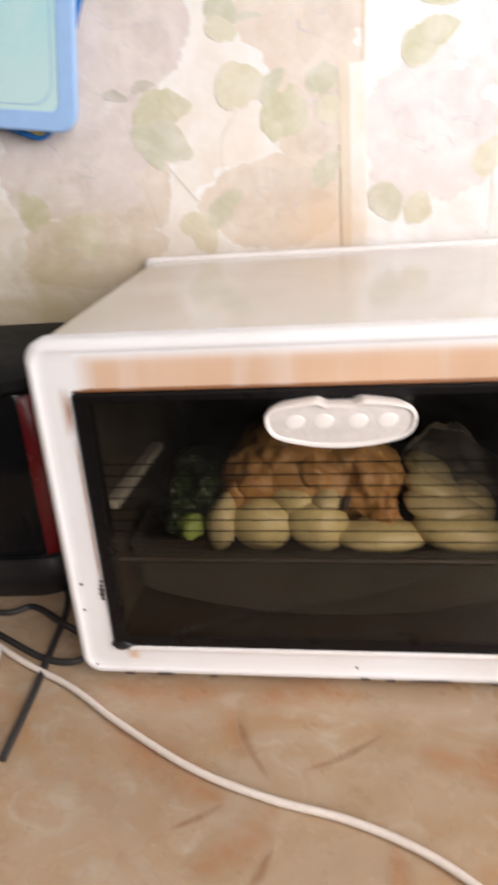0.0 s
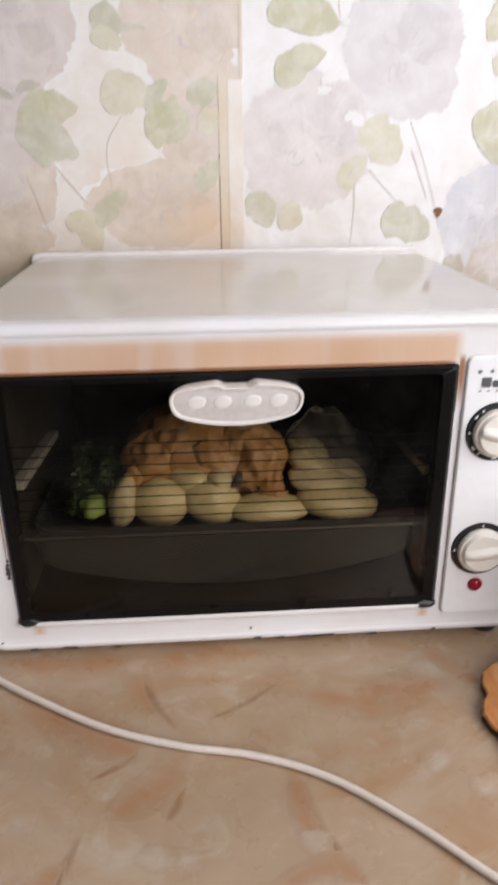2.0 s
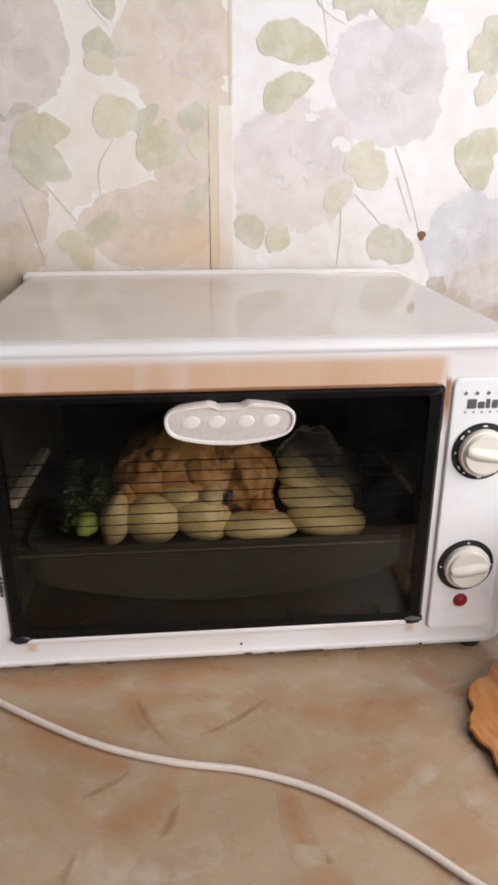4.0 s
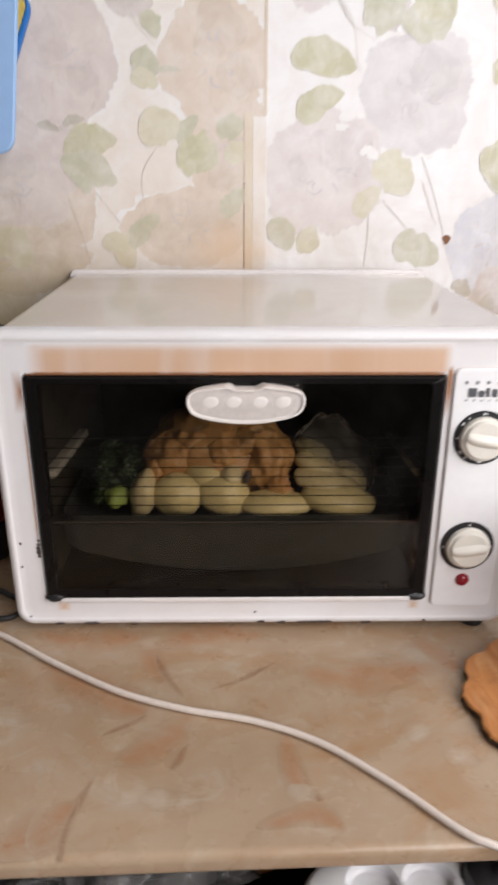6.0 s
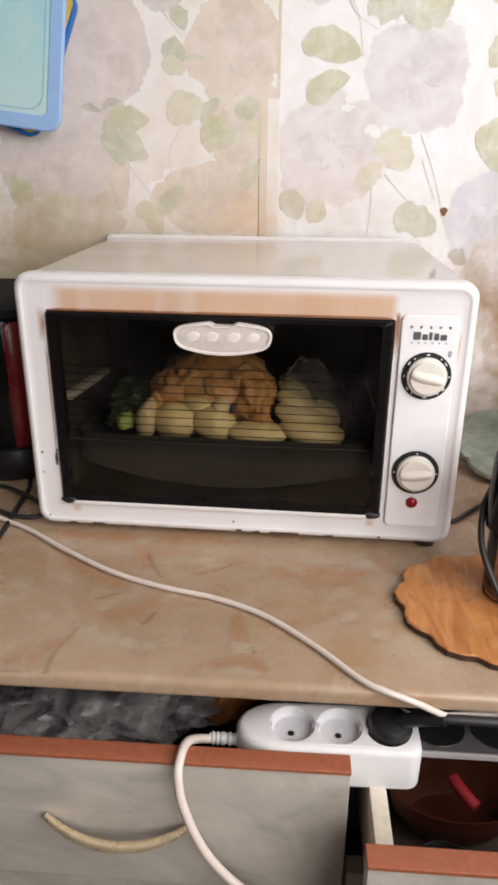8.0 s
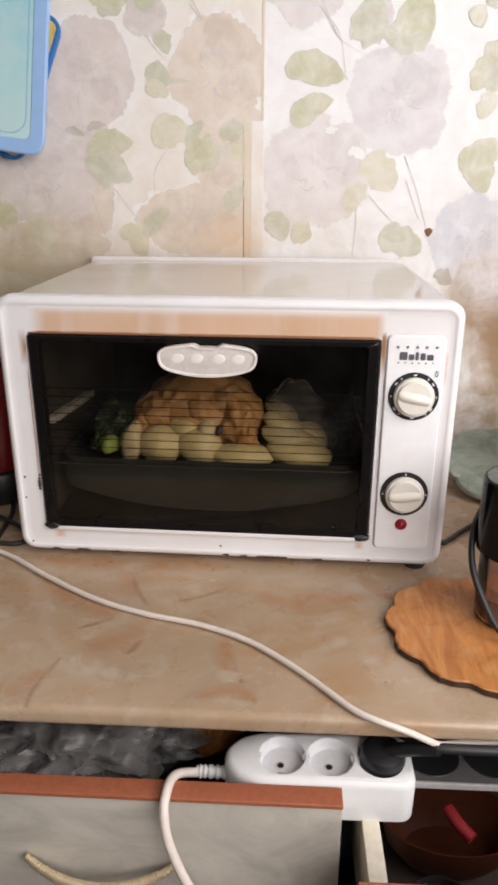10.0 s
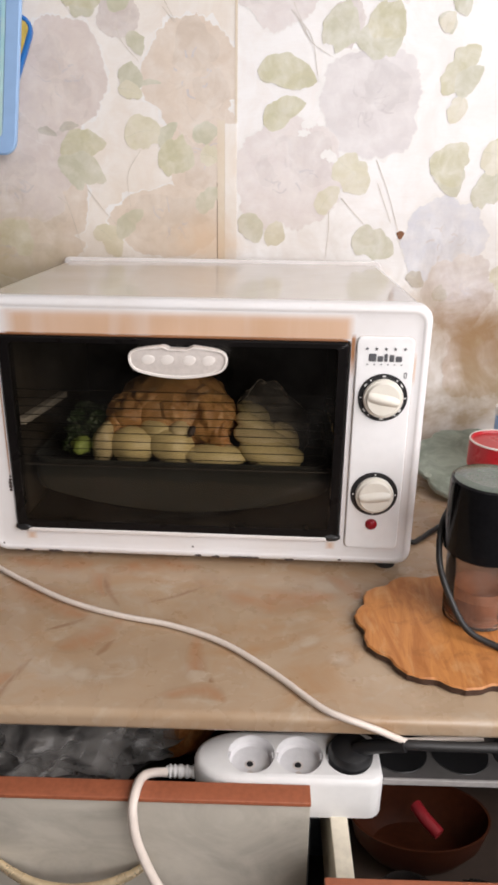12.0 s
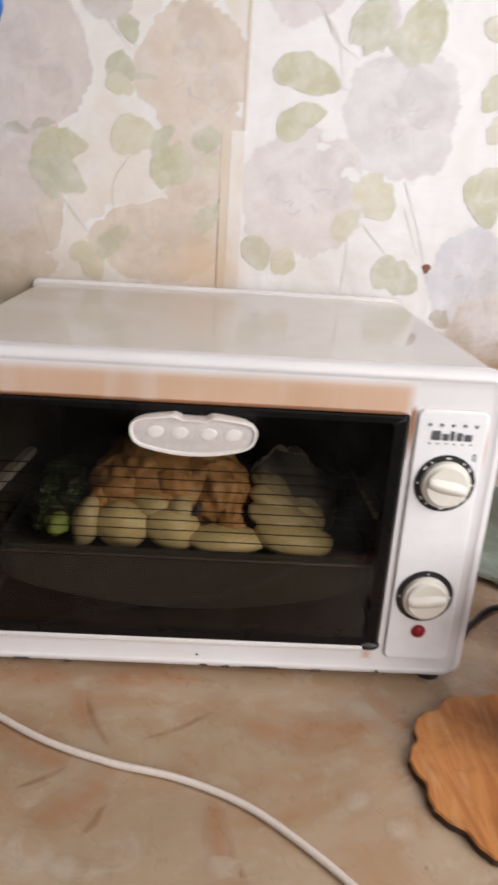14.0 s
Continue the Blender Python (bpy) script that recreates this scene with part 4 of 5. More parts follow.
def burnt(name, x0, x1, z0, z1, mat, label="", y=-0.00115, fade=(0.025, 0.03, 0.08, 0.3)):
    """A heat mark lying on the enamel that fades towards its sides, foot and top by those shares."""
    bm = bmesh.new()
    dense = bm.verts.layers.float.new("dense")
    rows = []
    for i in range(41):
        u, row = i / 40, []
        for k in range(9):
            w = k / 8
            v = bm.verts.new((x0 + (x1 - x0) * u, y, z0 + (z1 - z0) * w))
            v[dense] = max(0, min(1, u / fade[0], (1 - u) / fade[1], (w + 0.02) / fade[2], (1 - w) / fade[3]))
            row.append(v)
        rows.append(row)
    for a, c in zip(rows, rows[1:]):
        for k in range(8):
            bm.faces.new((a[k], c[k], c[k + 1], a[k + 1]))
    return part(name, bm, mat, oven, label)


burnt("scorched_strip", DX0 + 0.003, DX1 + 0.0055, DZ1 + 0.0020, 1.1305, SCORCHED, "heat-tanned enamel above the door", fade=(0.05, 0.015, 0.01, 0.28))
burnt("rust_streak", DX0 - 0.0105, DX0 - 0.0024, 1.070, 1.108, RUSTY, "rusty heat mark beside the door", fade=(0.8, 0.05, 0.5, 0.5))
burnt("rust_streak", DX1 + 0.0024, DX1 + 0.0072, 1.066, 1.112, RUSTY, "", -0.0015, (0.05, 0.4, 0.5, 0.1))
burnt("rust_streak", DX0 - 0.0048, DX0 - 0.0024, 0.945, 1.070, RUSTY, "thin rusty line beside the door", fade=(0.7, 0.2, 0.1, 0.1))
burnt("rust_streak", DX0 + 0.003, DX1 + 0.002, DZ1 + 0.0019, DZ1 + 0.0036, RUSTY, "rust along the door's top edge", -0.0013, (0.02, 0.02, 0.05, 0.1))
part("rusty_edge", box(DX0 + 0.002, DX1 - 0.001, -0.0014, 0.0008, DZ1 + 0.0006, DZ1 + 0.0022, 0.0003), RUST, oven, "rusty edge over the door")
burnt("rust_streak", -0.192, -0.178, 0.8745, 0.8845, SCORCHED, fade=(0.5, 0.5, 0.3, 0.4))
burnt("rust_streak", 0.138, 0.150, 0.8745, 0.8845, SCORCHED, fade=(0.5, 0.5, 0.3, 0.4))
burnt("yellowed_mark", 0.2150, 0.2186, 1.06, 1.095, SCORCHED, "yellowed enamel beside the panel", -0.00115, fade=(0.5, 0.5, 0.4, 0.4))
rnd = random.Random(4)
for cx, cz, cw in ((-0.19, 0.8612, 0.006), (-0.12, 0.8605, 0.003), (0.045, 0.8615, 0.013), (0.02, 0.8612, 0.005), (0.155, 0.863, 0.002), (-0.006, 0.872, 0.0013), (-0.2185, 0.946, 0.0013), (-0.2195, 0.922, 0.0011), (-0.2026, 0.933, 0.0018), (-0.2028, 0.937, 0.0024), (-0.2025, 0.941, 0.0022), (-0.2022, 0.945, 0.0018), (-0.2018, 0.949, 0.0014), (-0.2175, 0.868, 0.0013), (0.060, 0.8615, 0.010), (-0.0, 0.862, 0.004), (-0.16, 0.8615, 0.009), (0.10, 0.861, 0.006)):
    h = 0.0012 if cz < 0.865 else cw
    ring = [(cx + cw * math.cos(a) * rnd.uniform(0.7, 1.2), 0.0018 if cz < 0.865 else -0.0016, cz + h * math.sin(a) * rnd.uniform(0.7, 1.3)) for a in (math.tau * i / 12 for i in range(12))]
    chip = [(x, -0.0030 if cz < 0.865 else y, z) for x, y, z in ring]
    part("paint_chip", loft([chip], start=True), CHIP, oven, "dark paint chip")

# The door.
door = part("door", loft([
    rrect(DX0, DX1, DZ0, DZ1, 0.003, 0.010), rrect(DX0, DX1, DZ0, DZ1, 0.003, -0.003), rrect(DX0 + 0.0015, DX1 - 0.0015, DZ0 + 0.0015, DZ1 - 0.0015, 0.003, -0.0045),
    rrect(DX0 + 0.010, DX1 - 0.010, DZ0 + 0.009, DZ1 - 0.006, 0.004, -0.0042), rrect(DX0 + 0.010, DX1 - 0.010, DZ0 + 0.009, DZ1 - 0.006, 0.004, 0.010)]), DOOR_BLACK, oven, "black framed glass oven door, shut")
pane = part("glass", box(DX0 + 0.0095, DX1 - 0.0095, -0.0038, -0.0012, DZ0 + 0.0085, DZ1 - 0.0055), DOOR_GLASS, door, "smeared oven door glass")
pane.visible_shadow = False
for i in range(10):
    z = 0.962 + 0.0092 * i
    part("guard_wire", tube([(DX0 + 0.008, 0.006, z), (-0.02, 0.006, z), (DX1 - 0.008, 0.006, z)], 0.00050, 6, 2), SOOT_WIRE, door)
for sx in (DX0 + 0.007, DX1 - 0.006):
    part("hinge", blob(0.009, 0.0035, 0.0042, 0.35, 2, sx * 50), BLACK, door, m=pose(sx, -0.003, DZ0 + 0.001))
part("bottom_trim", box(DX0 + 0.012, DX1 - 0.012, -0.0052, -0.001, DZ0 - 0.0035, DZ0 + 0.001, 0.0012), ENAMEL, door, "white lower door edge")


def handle_ring(k, y):
    """The handle's outline: a long oval with a deep bowed lower edge and a flat notch in its top."""
    ring, n, half = [], 96, 0.0490
    for i in range(n):
        a = math.tau * i / n
        u = math.cos(a)
        px = half * u
        end = max(0.0, 1 - abs(u) ** 16) ** 0.5
        if math.sin(a) >= 0:
            notch = 0.0030 * max(0.0, min(1.0, (0.0145 - abs(px)) / 0.0045))
            pz = (0.0122 - 0.0070 * max(0.0, abs(u) - 0.3) ** 1.2) * end - notch
        else:
            pz = -(0.0205 - 0.0090 * u * u) * end
        ring.append((-0.0150 + px * k, y, 1.0865 + pz * k))
    return ring


def inset(k, y, d):
    """The same outline drawn in by d metres."""
    return [(-0.0150 + (x + 0.0150) * (1 - d / 0.0490), y, 1.0865 + (z - 1.0865) * (1 - d / 0.0165)) for x, _, z in handle_ring(k, y)]


handle = part("handle", loft([handle_ring(0.9, -0.004), handle_ring(0.98, -0.012), handle_ring(1, -0.018), inset(1, -0.0205, 0.0008), inset(1, -0.0205, 0.0024), inset(1, -0.019, 0.003)], start=True), HANDLE, door, "pale plastic door handle with four finger dimples")
part("handle_face", loft([inset(1, -0.0188, 0.0029), inset(1, -0.0193, 0.006)], end=True), HANDLE_FACE, handle, "greyed handle face")
for i in range(4):
    part("dimple", blob(0.0070, 0.0007, 0.0048, 0.05, 1, i), HANDLE, handle, "oval dimple", m=pose(-0.0145 + (i - 1.5) * 0.0187 + (0.0015 if i > 1 else -0.0015), -0.0192, 1.0850, 0, -16, 0))

# The control panel.
px0, px1, pz0, pz1 = 0.1600, 0.2140, 0.8800, 1.1080
panel = part("control_panel", loft([rrect(px0 - 0.001, px1 + 0.001, pz0 - 0.001, pz1 + 0.001, 0.006, 0.002), rrect(px0 - 0.001, px1 + 0.001, pz0 - 0.001, pz1 + 0.001, 0.006, -0.003), rrect(px0, px1, pz0, pz1, 0.005, -0.0042), rrect(px0 + 0.002, px1 - 0.002, pz0 + 0.002, pz1 - 0.002, 0.004, -0.0044)], end=True), PANEL, oven, "white control panel with two dials")
groove = loft([rrect(px0 - 0.0018, px1 + 0.0018, pz0 - 0.0018, pz1 + 0.0018, 0.0065, -0.0013), rrect(px0 - 0.0008, px1 + 0.0008, pz0 - 0.0008, pz1 + 0.0008, 0.006, -0.0016)])
part("panel_groove", groove, HANDLE_FACE, panel)


def dial(x, z, turn, marks):
    """A cream rotary knob with a soft grip ridge on a black scale ring."""
    ring = part("dial_ring", lathe(((0.0, 0.0044), (0.0243, 0.0044), (0.0245, 0.0052), (0.0241, 0.0058), (0.0, 0.0058)), 48, "y", (x, 0, z)), BLACK, panel, "black scale ring")
    knob = part("knob", lathe(((0.0196, 0.0056), (0.0199, 0.0095), (0.0190, 0.0112), (0.0178, 0.0116), (0.0172, 0.0128), (0.0160, 0.0142), (0.0, 0.0146)), 48, "y", (x, 0, z)), CREAM, panel, "cream plastic rotary knob")
    rows = []
    for i in range(17):
        u = i / 8 - 1
        k = math.sqrt(max(0.02, 1 - u * u))
        rows.append([(0.0158 * u, -0.0140 - h * (0.35 + 0.65 * k), s * (0.0032 + 0.0030 * k) + 0.0005 * math.sin(2.5 * u)) for s, h in ((-1, 0.0), (-0.7, 0.0018), (-0.35, 0.0036), (0, 0.0042), (0.35, 0.0036), (0.7, 0.0018), (1, 0.0))])
    part("grip", loft(rows, close=False), CREAM, knob, m=pose(x, 0, z, 0, turn, 0))
    for i, size in enumerate(marks):
        if size:
            a = radians(90 - 360 * i / len(marks))
            part("scale_mark", box(-size, size, -0.0063, -0.0056, -0.0007, 0.0007), TICK, ring, m=pose(x + 0.0220 * math.cos(a), 0, z + 0.0220 * math.sin(a), 0, 90 - math.degrees(a), 0))


dial(0.1875, 1.0485, 14, (0.0016, 0, 0.0008, 0.0018, 0, 0.0008, 0, 0.0018, 0.0008, 0, 0.0018, 0, 0.0008, 0.0018, 0, 0.0008, 0, 0.0018, 0.0008, 0))
dial(0.1865, 0.9435, -4, (0.0008, 0, 0, 0, 0.0008, 0, 0, 0, 0.0008, 0, 0, 0, 0.0008, 0, 0, 0))
part("pilot_lamp", lathe(((0.0062, 0.0044), (0.0062, 0.0056), (0.0048, 0.0060), (0.0044, 0.0078), (0.0022, 0.0088), (0.0, 0.0090)), 24, "y", (0.1860, 0, 0.9085)), RED_LENS, panel, "small round red pilot lamp")
for i in range(5):
    part("emblem", sheet([((0.0020 if k % 2 == 0 else 0.0008) * math.sin(math.pi * k / 5), (0.0020 if k % 2 == 0 else 0.0008) * math.cos(math.pi * k / 5)) for k in range(10)], y=-0.0049, thick=0.0005), DARK_PRINT, panel, m=pose(0.169 + 0.0092 * i, 0, 1.0975))
for i, (gx, wide, tall) in enumerate(((0.1712, 0.0072, 0.0078), (0.1798, 0.0052, 0.0055), (0.1862, 0.0032, 0.0078), (0.1912, 0.0046, 0.0068), (0.1972, 0.0062, 0.0055))):
    part("maker_mark", loft([rrect(gx, gx + wide, 1.0850, 1.0850 + tall, 0.001, -0.0043), rrect(gx, gx + wide, 1.0850, 1.0850 + tall, 0.001, -0.0049)], end=True), DARK_PRINT, panel, "dark grey maker mark, plain block")
for i in range(6):
    part("small_bar", box(0.1695 + 0.0066 * i, 0.1709 + 0.0066 * i, -0.0049, -0.0043, 1.0815, 1.0826), DARK_PRINT, panel)
part("heat_mark", loft([rrect(0.2065, 0.2095, 1.0685, 1.0745, 0.0014, -0.0043), rrect(0.2065, 0.2095, 1.0685, 1.0745, 0.0014, -0.0047), rrect(0.2073, 0.2087, 1.0693, 1.0737, 0.0006, -0.0047)]), DARK_PRINT, panel)
for fx, fy in ((-0.19, 0.03), (0.207, 0.016), (-0.19, 0.30), (0.185, 0.30)):
    part("foot", lathe(((0.0, TOP), (0.011, TOP), (0.012, TOP + 0.003), (0.010, Z0 + 0.006), (0.0, Z0 + 0.006)), 20, centre=(fx, fy, 0)), BLACK_RUBBER, oven, "black rubber foot")

# ---- in the oven ----
PZ = 0.957
def pan_ring(k, z, dip=0.0):
    """The pan's plan, finely cut along its long sides; dip raises the ring towards its two ends."""
    ring, hx, hy, r = [], 0.166, 0.108, 0.02
    for i in range(18):
        ring.append((-hx + r + (2 * hx - 2 * r) * i / 18, -hy))
    for cx, cy, a0 in ((hx - r, -hy + r, -90), (hx - r, hy - r, 0)):
        ring += [(cx + r * math.cos(radians(a0 + 18 * i)), cy + r * math.sin(radians(a0 + 18 * i))) for i in range(6)]
    for i in range(1, 18):
        ring.append((hx - r - (2 * hx - 2 * r) * i / 18, hy))
    for cx, cy, a0 in ((-hx + r, hy - r, 90), (-hx + r, -hy + r, 180)):
        ring += [(cx + r * math.cos(radians(a0 + 18 * i)), cy + r * math.sin(radians(a0 + 18 * i))) for i in range(5 if a0 == 180 else 6)]
    return [(-0.023 + x * k, 0.135 + y * k, z + dip * (x * k / 0.16) ** 2) for x, y in ring]


solo("roasting_pan", loft([pan_ring(1.0, PZ), pan_ring(1.0, PZ + 0.0025), pan_ring(0.985, PZ + 0.0015), pan_ring(0.985, 0.9045, 0.024), pan_ring(0.99, 0.8995, 0.026), pan_ring(1.0, 0.9005, 0.026), pan_ring(1.003, 0.904, 0.025), pan_ring(1.003, PZ - 0.010), pan_ring(1.003, PZ - 0.004)], start=False), PAN, "black steel roasting pan with a bowed lower edge", "pan")
part("pan_bottom", sheet([(p[0], p[1]) for p in pan_ring(0.985, 0)], z=0.938, thick=0.002), PAN, bpy.data.objects["roasting_pan"])
bird = bmesh.new()
for s, (bx, by, bz), (sx, sy, sz), rough in (
        (1, (-0.042, 0.126, 0.984), (0.072, 0.064, 0.057), 0.10), (2, (-0.088, 0.096, 0.990), (0.029, 0.036, 0.031), 0.22), (3, (0.007, 0.094, 0.990), (0.028, 0.036, 0.034), 0.22),
        (5, (0.019, 0.068, 0.976), (0.013, 0.016, 0.020), 0.35), (7, (-0.037, 0.078, 1.002), (0.020, 0.016, 0.017), 0.2), (8, (-0.066, 0.096, 1.008), (0.026, 0.026, 0.018), 0.2),
        (9, (-0.099, 0.076, 0.984), (0.013, 0.018, 0.019), 0.35), (11, (-0.012, 0.096, 1.008), (0.026, 0.026, 0.019), 0.2), (12, (-0.020, 0.076, 0.985), (0.011, 0.012, 0.011), 0.3)):
    blob(sx, sy, sz, rough * 0.7, 2.2, s, 5, bird, (bx, by, bz))
bird.normal_update()
for v in bird.verts:
    q = v.co
    v.co = q + v.normal * (0.0045 * noise.noise(q * 55) + 0.0022 * noise.noise(q * 130) - 0.0025 * abs(noise.noise(q * 34)))
solo("roast_chicken", bird, ROASTED, "golden brown roast chicken in the pan", "roast chicken")
for i, (x, y, z, sx, sz, tw, mat) in enumerate((
        (-0.114, 0.060, 0.970, 0.014, 0.025, 14, ONION), (-0.080, 0.058, 0.969, 0.026, 0.022, 8, POTATO), (-0.036, 0.058, 0.969, 0.026, 0.021, 12, POTATO), (0.015, 0.054, 0.962, 0.037, 0.0125, 2, POTATO), (0.077, 0.056, 0.963, 0.040, 0.0165, 8, POTATO),
        (0.068, 0.068, 0.977, 0.036, 0.0135, 16, ONION), (0.060, 0.080, 0.989, 0.028, 0.0115, 24, ONION), (-0.050, 0.072, 0.985, 0.024, 0.015, 16, POTATO), (0.056, 0.094, 1.000, 0.022, 0.010, 30, WILTED), (0.092, 0.088, 0.974, 0.020, 0.014, 44, ONION), (-0.028, 0.068, 0.988, 0.014, 0.010, -12, ONION))):
    solo("potato", blob(sx, 0.019, sz, 0.14, 1.1, i + 2, 4), mat, "peeled pale potato piece in the roasting pan", "potato", "potatoes round the chicken", m=pose(x, y, z - 0.003, 0, tw, 0))
solo("charred_scrap", blob(0.004, 0.004, 0.007, 0.4, 2, 5), CHIP, "small charred scrap beside the chicken", "scrap", m=pose(-0.013, 0.055, 0.986, 0, 20, 0))
solo("courgette_piece", blob(0.012, 0.012, 0.011, 0.3, 1.5, 9), LIME, "cut light green courgette piece", "vegetable", m=pose(-0.140, 0.058, 0.964))
herb = bmesh.new()
rnd = random.Random(8)
for i in range(46):
    blob(rnd.uniform(0.006, 0.014), rnd.uniform(0.006, 0.012), rnd.uniform(0.004, 0.010), 0.6, 2.4, i, 3, herb, (-0.135 + rnd.uniform(-0.024, 0.034), 0.085 + rnd.uniform(-0.02, 0.06), 0.970 + rnd.uniform(-0.012, 0.020)))
solo("herb_bunch", herb, GREENS, "dark green broccoli and herbs in the pan", "vegetable")
wrap = bmesh.new()
bmesh.ops.create_icosphere(wrap, subdivisions=4, radius=1)
for v in wrap.verts:
    q = v.co * 1.9
    k = 1 + 0.16 * noise.noise(q) + 0.06 * (0.5 - 2 * abs(noise.noise(q * 1.4)))
    lean = 1 - 0.34 * v.co.z
    v.co = Vector((v.co.x * 0.042 * k * lean - 0.012 * v.co.z, v.co.y * 0.030 * k, v.co.z * 0.044 * k))
solo("baking_film", wrap, BAKING_FILM, "crumpled clear baking film over the potatoes", "film", m=pose(0.076, 0.104, 0.990))


# ---- cords on the worktop ----
def on_top(*pts, lift=0.0035):
    return [(x, y, TOP + (z if z else lift)) for x, y, z in ((*p, 0)[:3] for p in pts)]


solo("white_extension_cord", tube(on_top((-0.52, 0.16), (-0.40, 0.085), (-0.300, 0.020), (-0.240, -0.012), (-0.190, -0.047), (-0.124, -0.087), (-0.067, -0.109), (-0.010, -0.123), (0.040, -0.146), (0.086, -0.184), (0.124, -0.223), (0.142, -0.2340, 0.0030), (0.158, -0.2370, -0.0005), (0.172, -0.2370, -0.0060), (0.186, -0.2345, -0.0145), (0.196, -0.230, -0.0215), (0.21, -0.2245, -0.0245), (0.26, -0.215, -0.028)), 0.0027), WHITE_CORD, "white round power cord lying across the worktop", "cord")
for pts in (((-0.263, -0.088), (-0.268, -0.019), (-0.275, 0.04), (-0.283, 0.095), (-0.30, 0.14)), ((-0.42, 0.10), (-0.331, 0.051), (-0.278, 0.022), (-0.248, 0.018), (-0.236, 0.03)), ((-0.44, 0.11), (-0.347, 0.085), (-0.317, 0.095), (-0.27, 0.06, 0.009), (-0.245, 0.05))):
    solo("power_cable", tube(on_top(*pts, lift=0.003), 0.0029), BLACK_RUBBER, "black power cord lying beside the oven", "cord", "black cords beside the oven")
solo("oven_cord", tube(on_top((0.20, 0.335, 0.03), (0.240, 0.30), (0.2385, 0.15), (0.243, 0.068), (0.257, 0.072), (0.274, 0.093), (0.31, 0.125), (0.37, 0.13)), 0.003), BLACK_RUBBER, "thin black oven cord on the worktop", "cord")
# The white plug lying by the cords.
plug = thing("white_plug", "white plug lying on the worktop by the cords", "plug", m=pose(-0.330, 0.005, TOP, 0, 0, 25))
part("plug_body", blob(0.022, 0.017, 0.016, 0.08, 1.2, 3), WHITE_PVC, plug, m=pose(0, 0, 0.0155))
for s in (-0.0095, 0.0095):
    part("pin", lathe(((0.0, 0), (0.0024, 0), (0.0024, 0.019), (0.0, 0.020)), 10), RAIL, plug, m=pose(-0.02, s, 0.016, 0, -90, 0))


# ---- the appliance beside the oven ----
def multicooker():
    c = thing("multicooker", "black multicooker with deep red side panels", "cooker", m=pose(-0.405, 0.226, TOP, 0, 0, 3))
    def ring(k, z, r=0.05):
        return [(q[0] * k, q[2] * k, z) for q in rrect(-0.125, 0.125, -0.115, 0.115, r, 0, 8)]
    part("base", loft([ring(0.90, 0.004), ring(0.98, 0.0), ring(1.04, 0.012), ring(1.06, 0.030), ring(1.03, 0.044), ring(1.0, 0.046)], start=True, end=True), BLACK, c, "black plastic base")
    part("body", loft([ring(0.985, 0.0465), ring(1.0, 0.056), ring(1.01, 0.13), ring(1.0, 0.208), ring(0.99, 0.212)], start=True, end=True), BLACK_GLOSS, c, "gloss black body")
    part("lid", loft([ring(0.995, 0.213), ring(1.02, 0.217), ring(1.0, 0.226), ring(0.86, 0.232), ring(0.4, 0.234)], start=True, end=True), LID_BLACK, c, "domed black lid")
    wrap_round = list(range(2, 14))
    for sx in (1, -1):
        rows = []
        for i in wrap_round:
            edge = 0.0 if i in (wrap_round[0], wrap_round[-1]) else 1.0
            rows.append([(sx * ring(1.0 + 0.012 + d * edge, 0)[i][0], ring(1.0 + 0.012 + d * edge, 0)[i][1], z) for d, z in ((-0.008, 0.047), (0.020, 0.056), (0.030, 0.13), (0.022, 0.203), (-0.008, 0.211))])
        part("side_panel", loft(rows, close=True, start=True, end=True), DEEP_RED, c, "deep red side panel")
    part("chrome_line", loft([ring(1.012, 0.0455), ring(1.018, 0.0465), ring(1.012, 0.0475)]), BLACK_GLOSS, c, "thin dark seam line")
    part("button_panel", box(-0.05, 0.05, -0.122, -0.114, 0.10, 0.18, 0.003), BLACK, c)
    return c


multicooker()


# ---- the boards on the wall ----
def hanging_board(name, m, w, h, rim, face, label, pattern, wide=0.018):
    b = thing(name, label, "cutting board", "boards hung on the wall", m)
    def ring(i, y, r):
        return rrect(-w + i, -i, i, h - i, r, y)
    part("rim", loft([ring(0.0, 0.006, 0.02), ring(0.0, 0.001, 0.02), ring(0.002, -0.001, 0.018), ring(wide, -0.001, 0.010), ring(wide + 0.0015, 0.0004, 0.009)], start=True), rim, b, "rounded plastic rim")
    part("picture", loft([ring(wide + 0.001, 0.0002, 0.009)], start=True), face, b, "printed picture under a clear face")
    groove = loft([ring(0.0245, -0.0006, 0.022), ring(0.0252, -0.0006, 0.022)])
    part("groove", groove, GROOVE_BLUE if pattern else rim, b)
    if pattern:
        for i, (x, z, s, mat) in enumerate(((-0.105, 0.185, 0.022, CORAL), (-0.128, 0.205, 0.018, CORAL), (-0.09, 0.21, 0.016, CORAL), (-0.15, 0.10, 0.014, YELLOW), (-0.112, 0.035, 0.010, GREENS), (-0.12, 0.052, 0.008, CORAL))):
            pts = [(x + s * (1 + 0.3 * math.sin(5 * a + i)) * math.cos(a), -0.0004 - 0.0001 * i, z + s * (1 + 0.25 * math.cos(4 * a)) * math.sin(a)) for a in (math.tau * j / 30 for j in range(30))]
            part("printed_bloom", loft([pts], start=True), mat, b)
    hook = part("hook", tube([(-w / 2, 0.03, h - 0.006), (-w / 2, 0.0, h - 0.010), (-w / 2, -0.004, h - 0.002)], 0.002), RAIL, b, "steel wall hook")
    return b


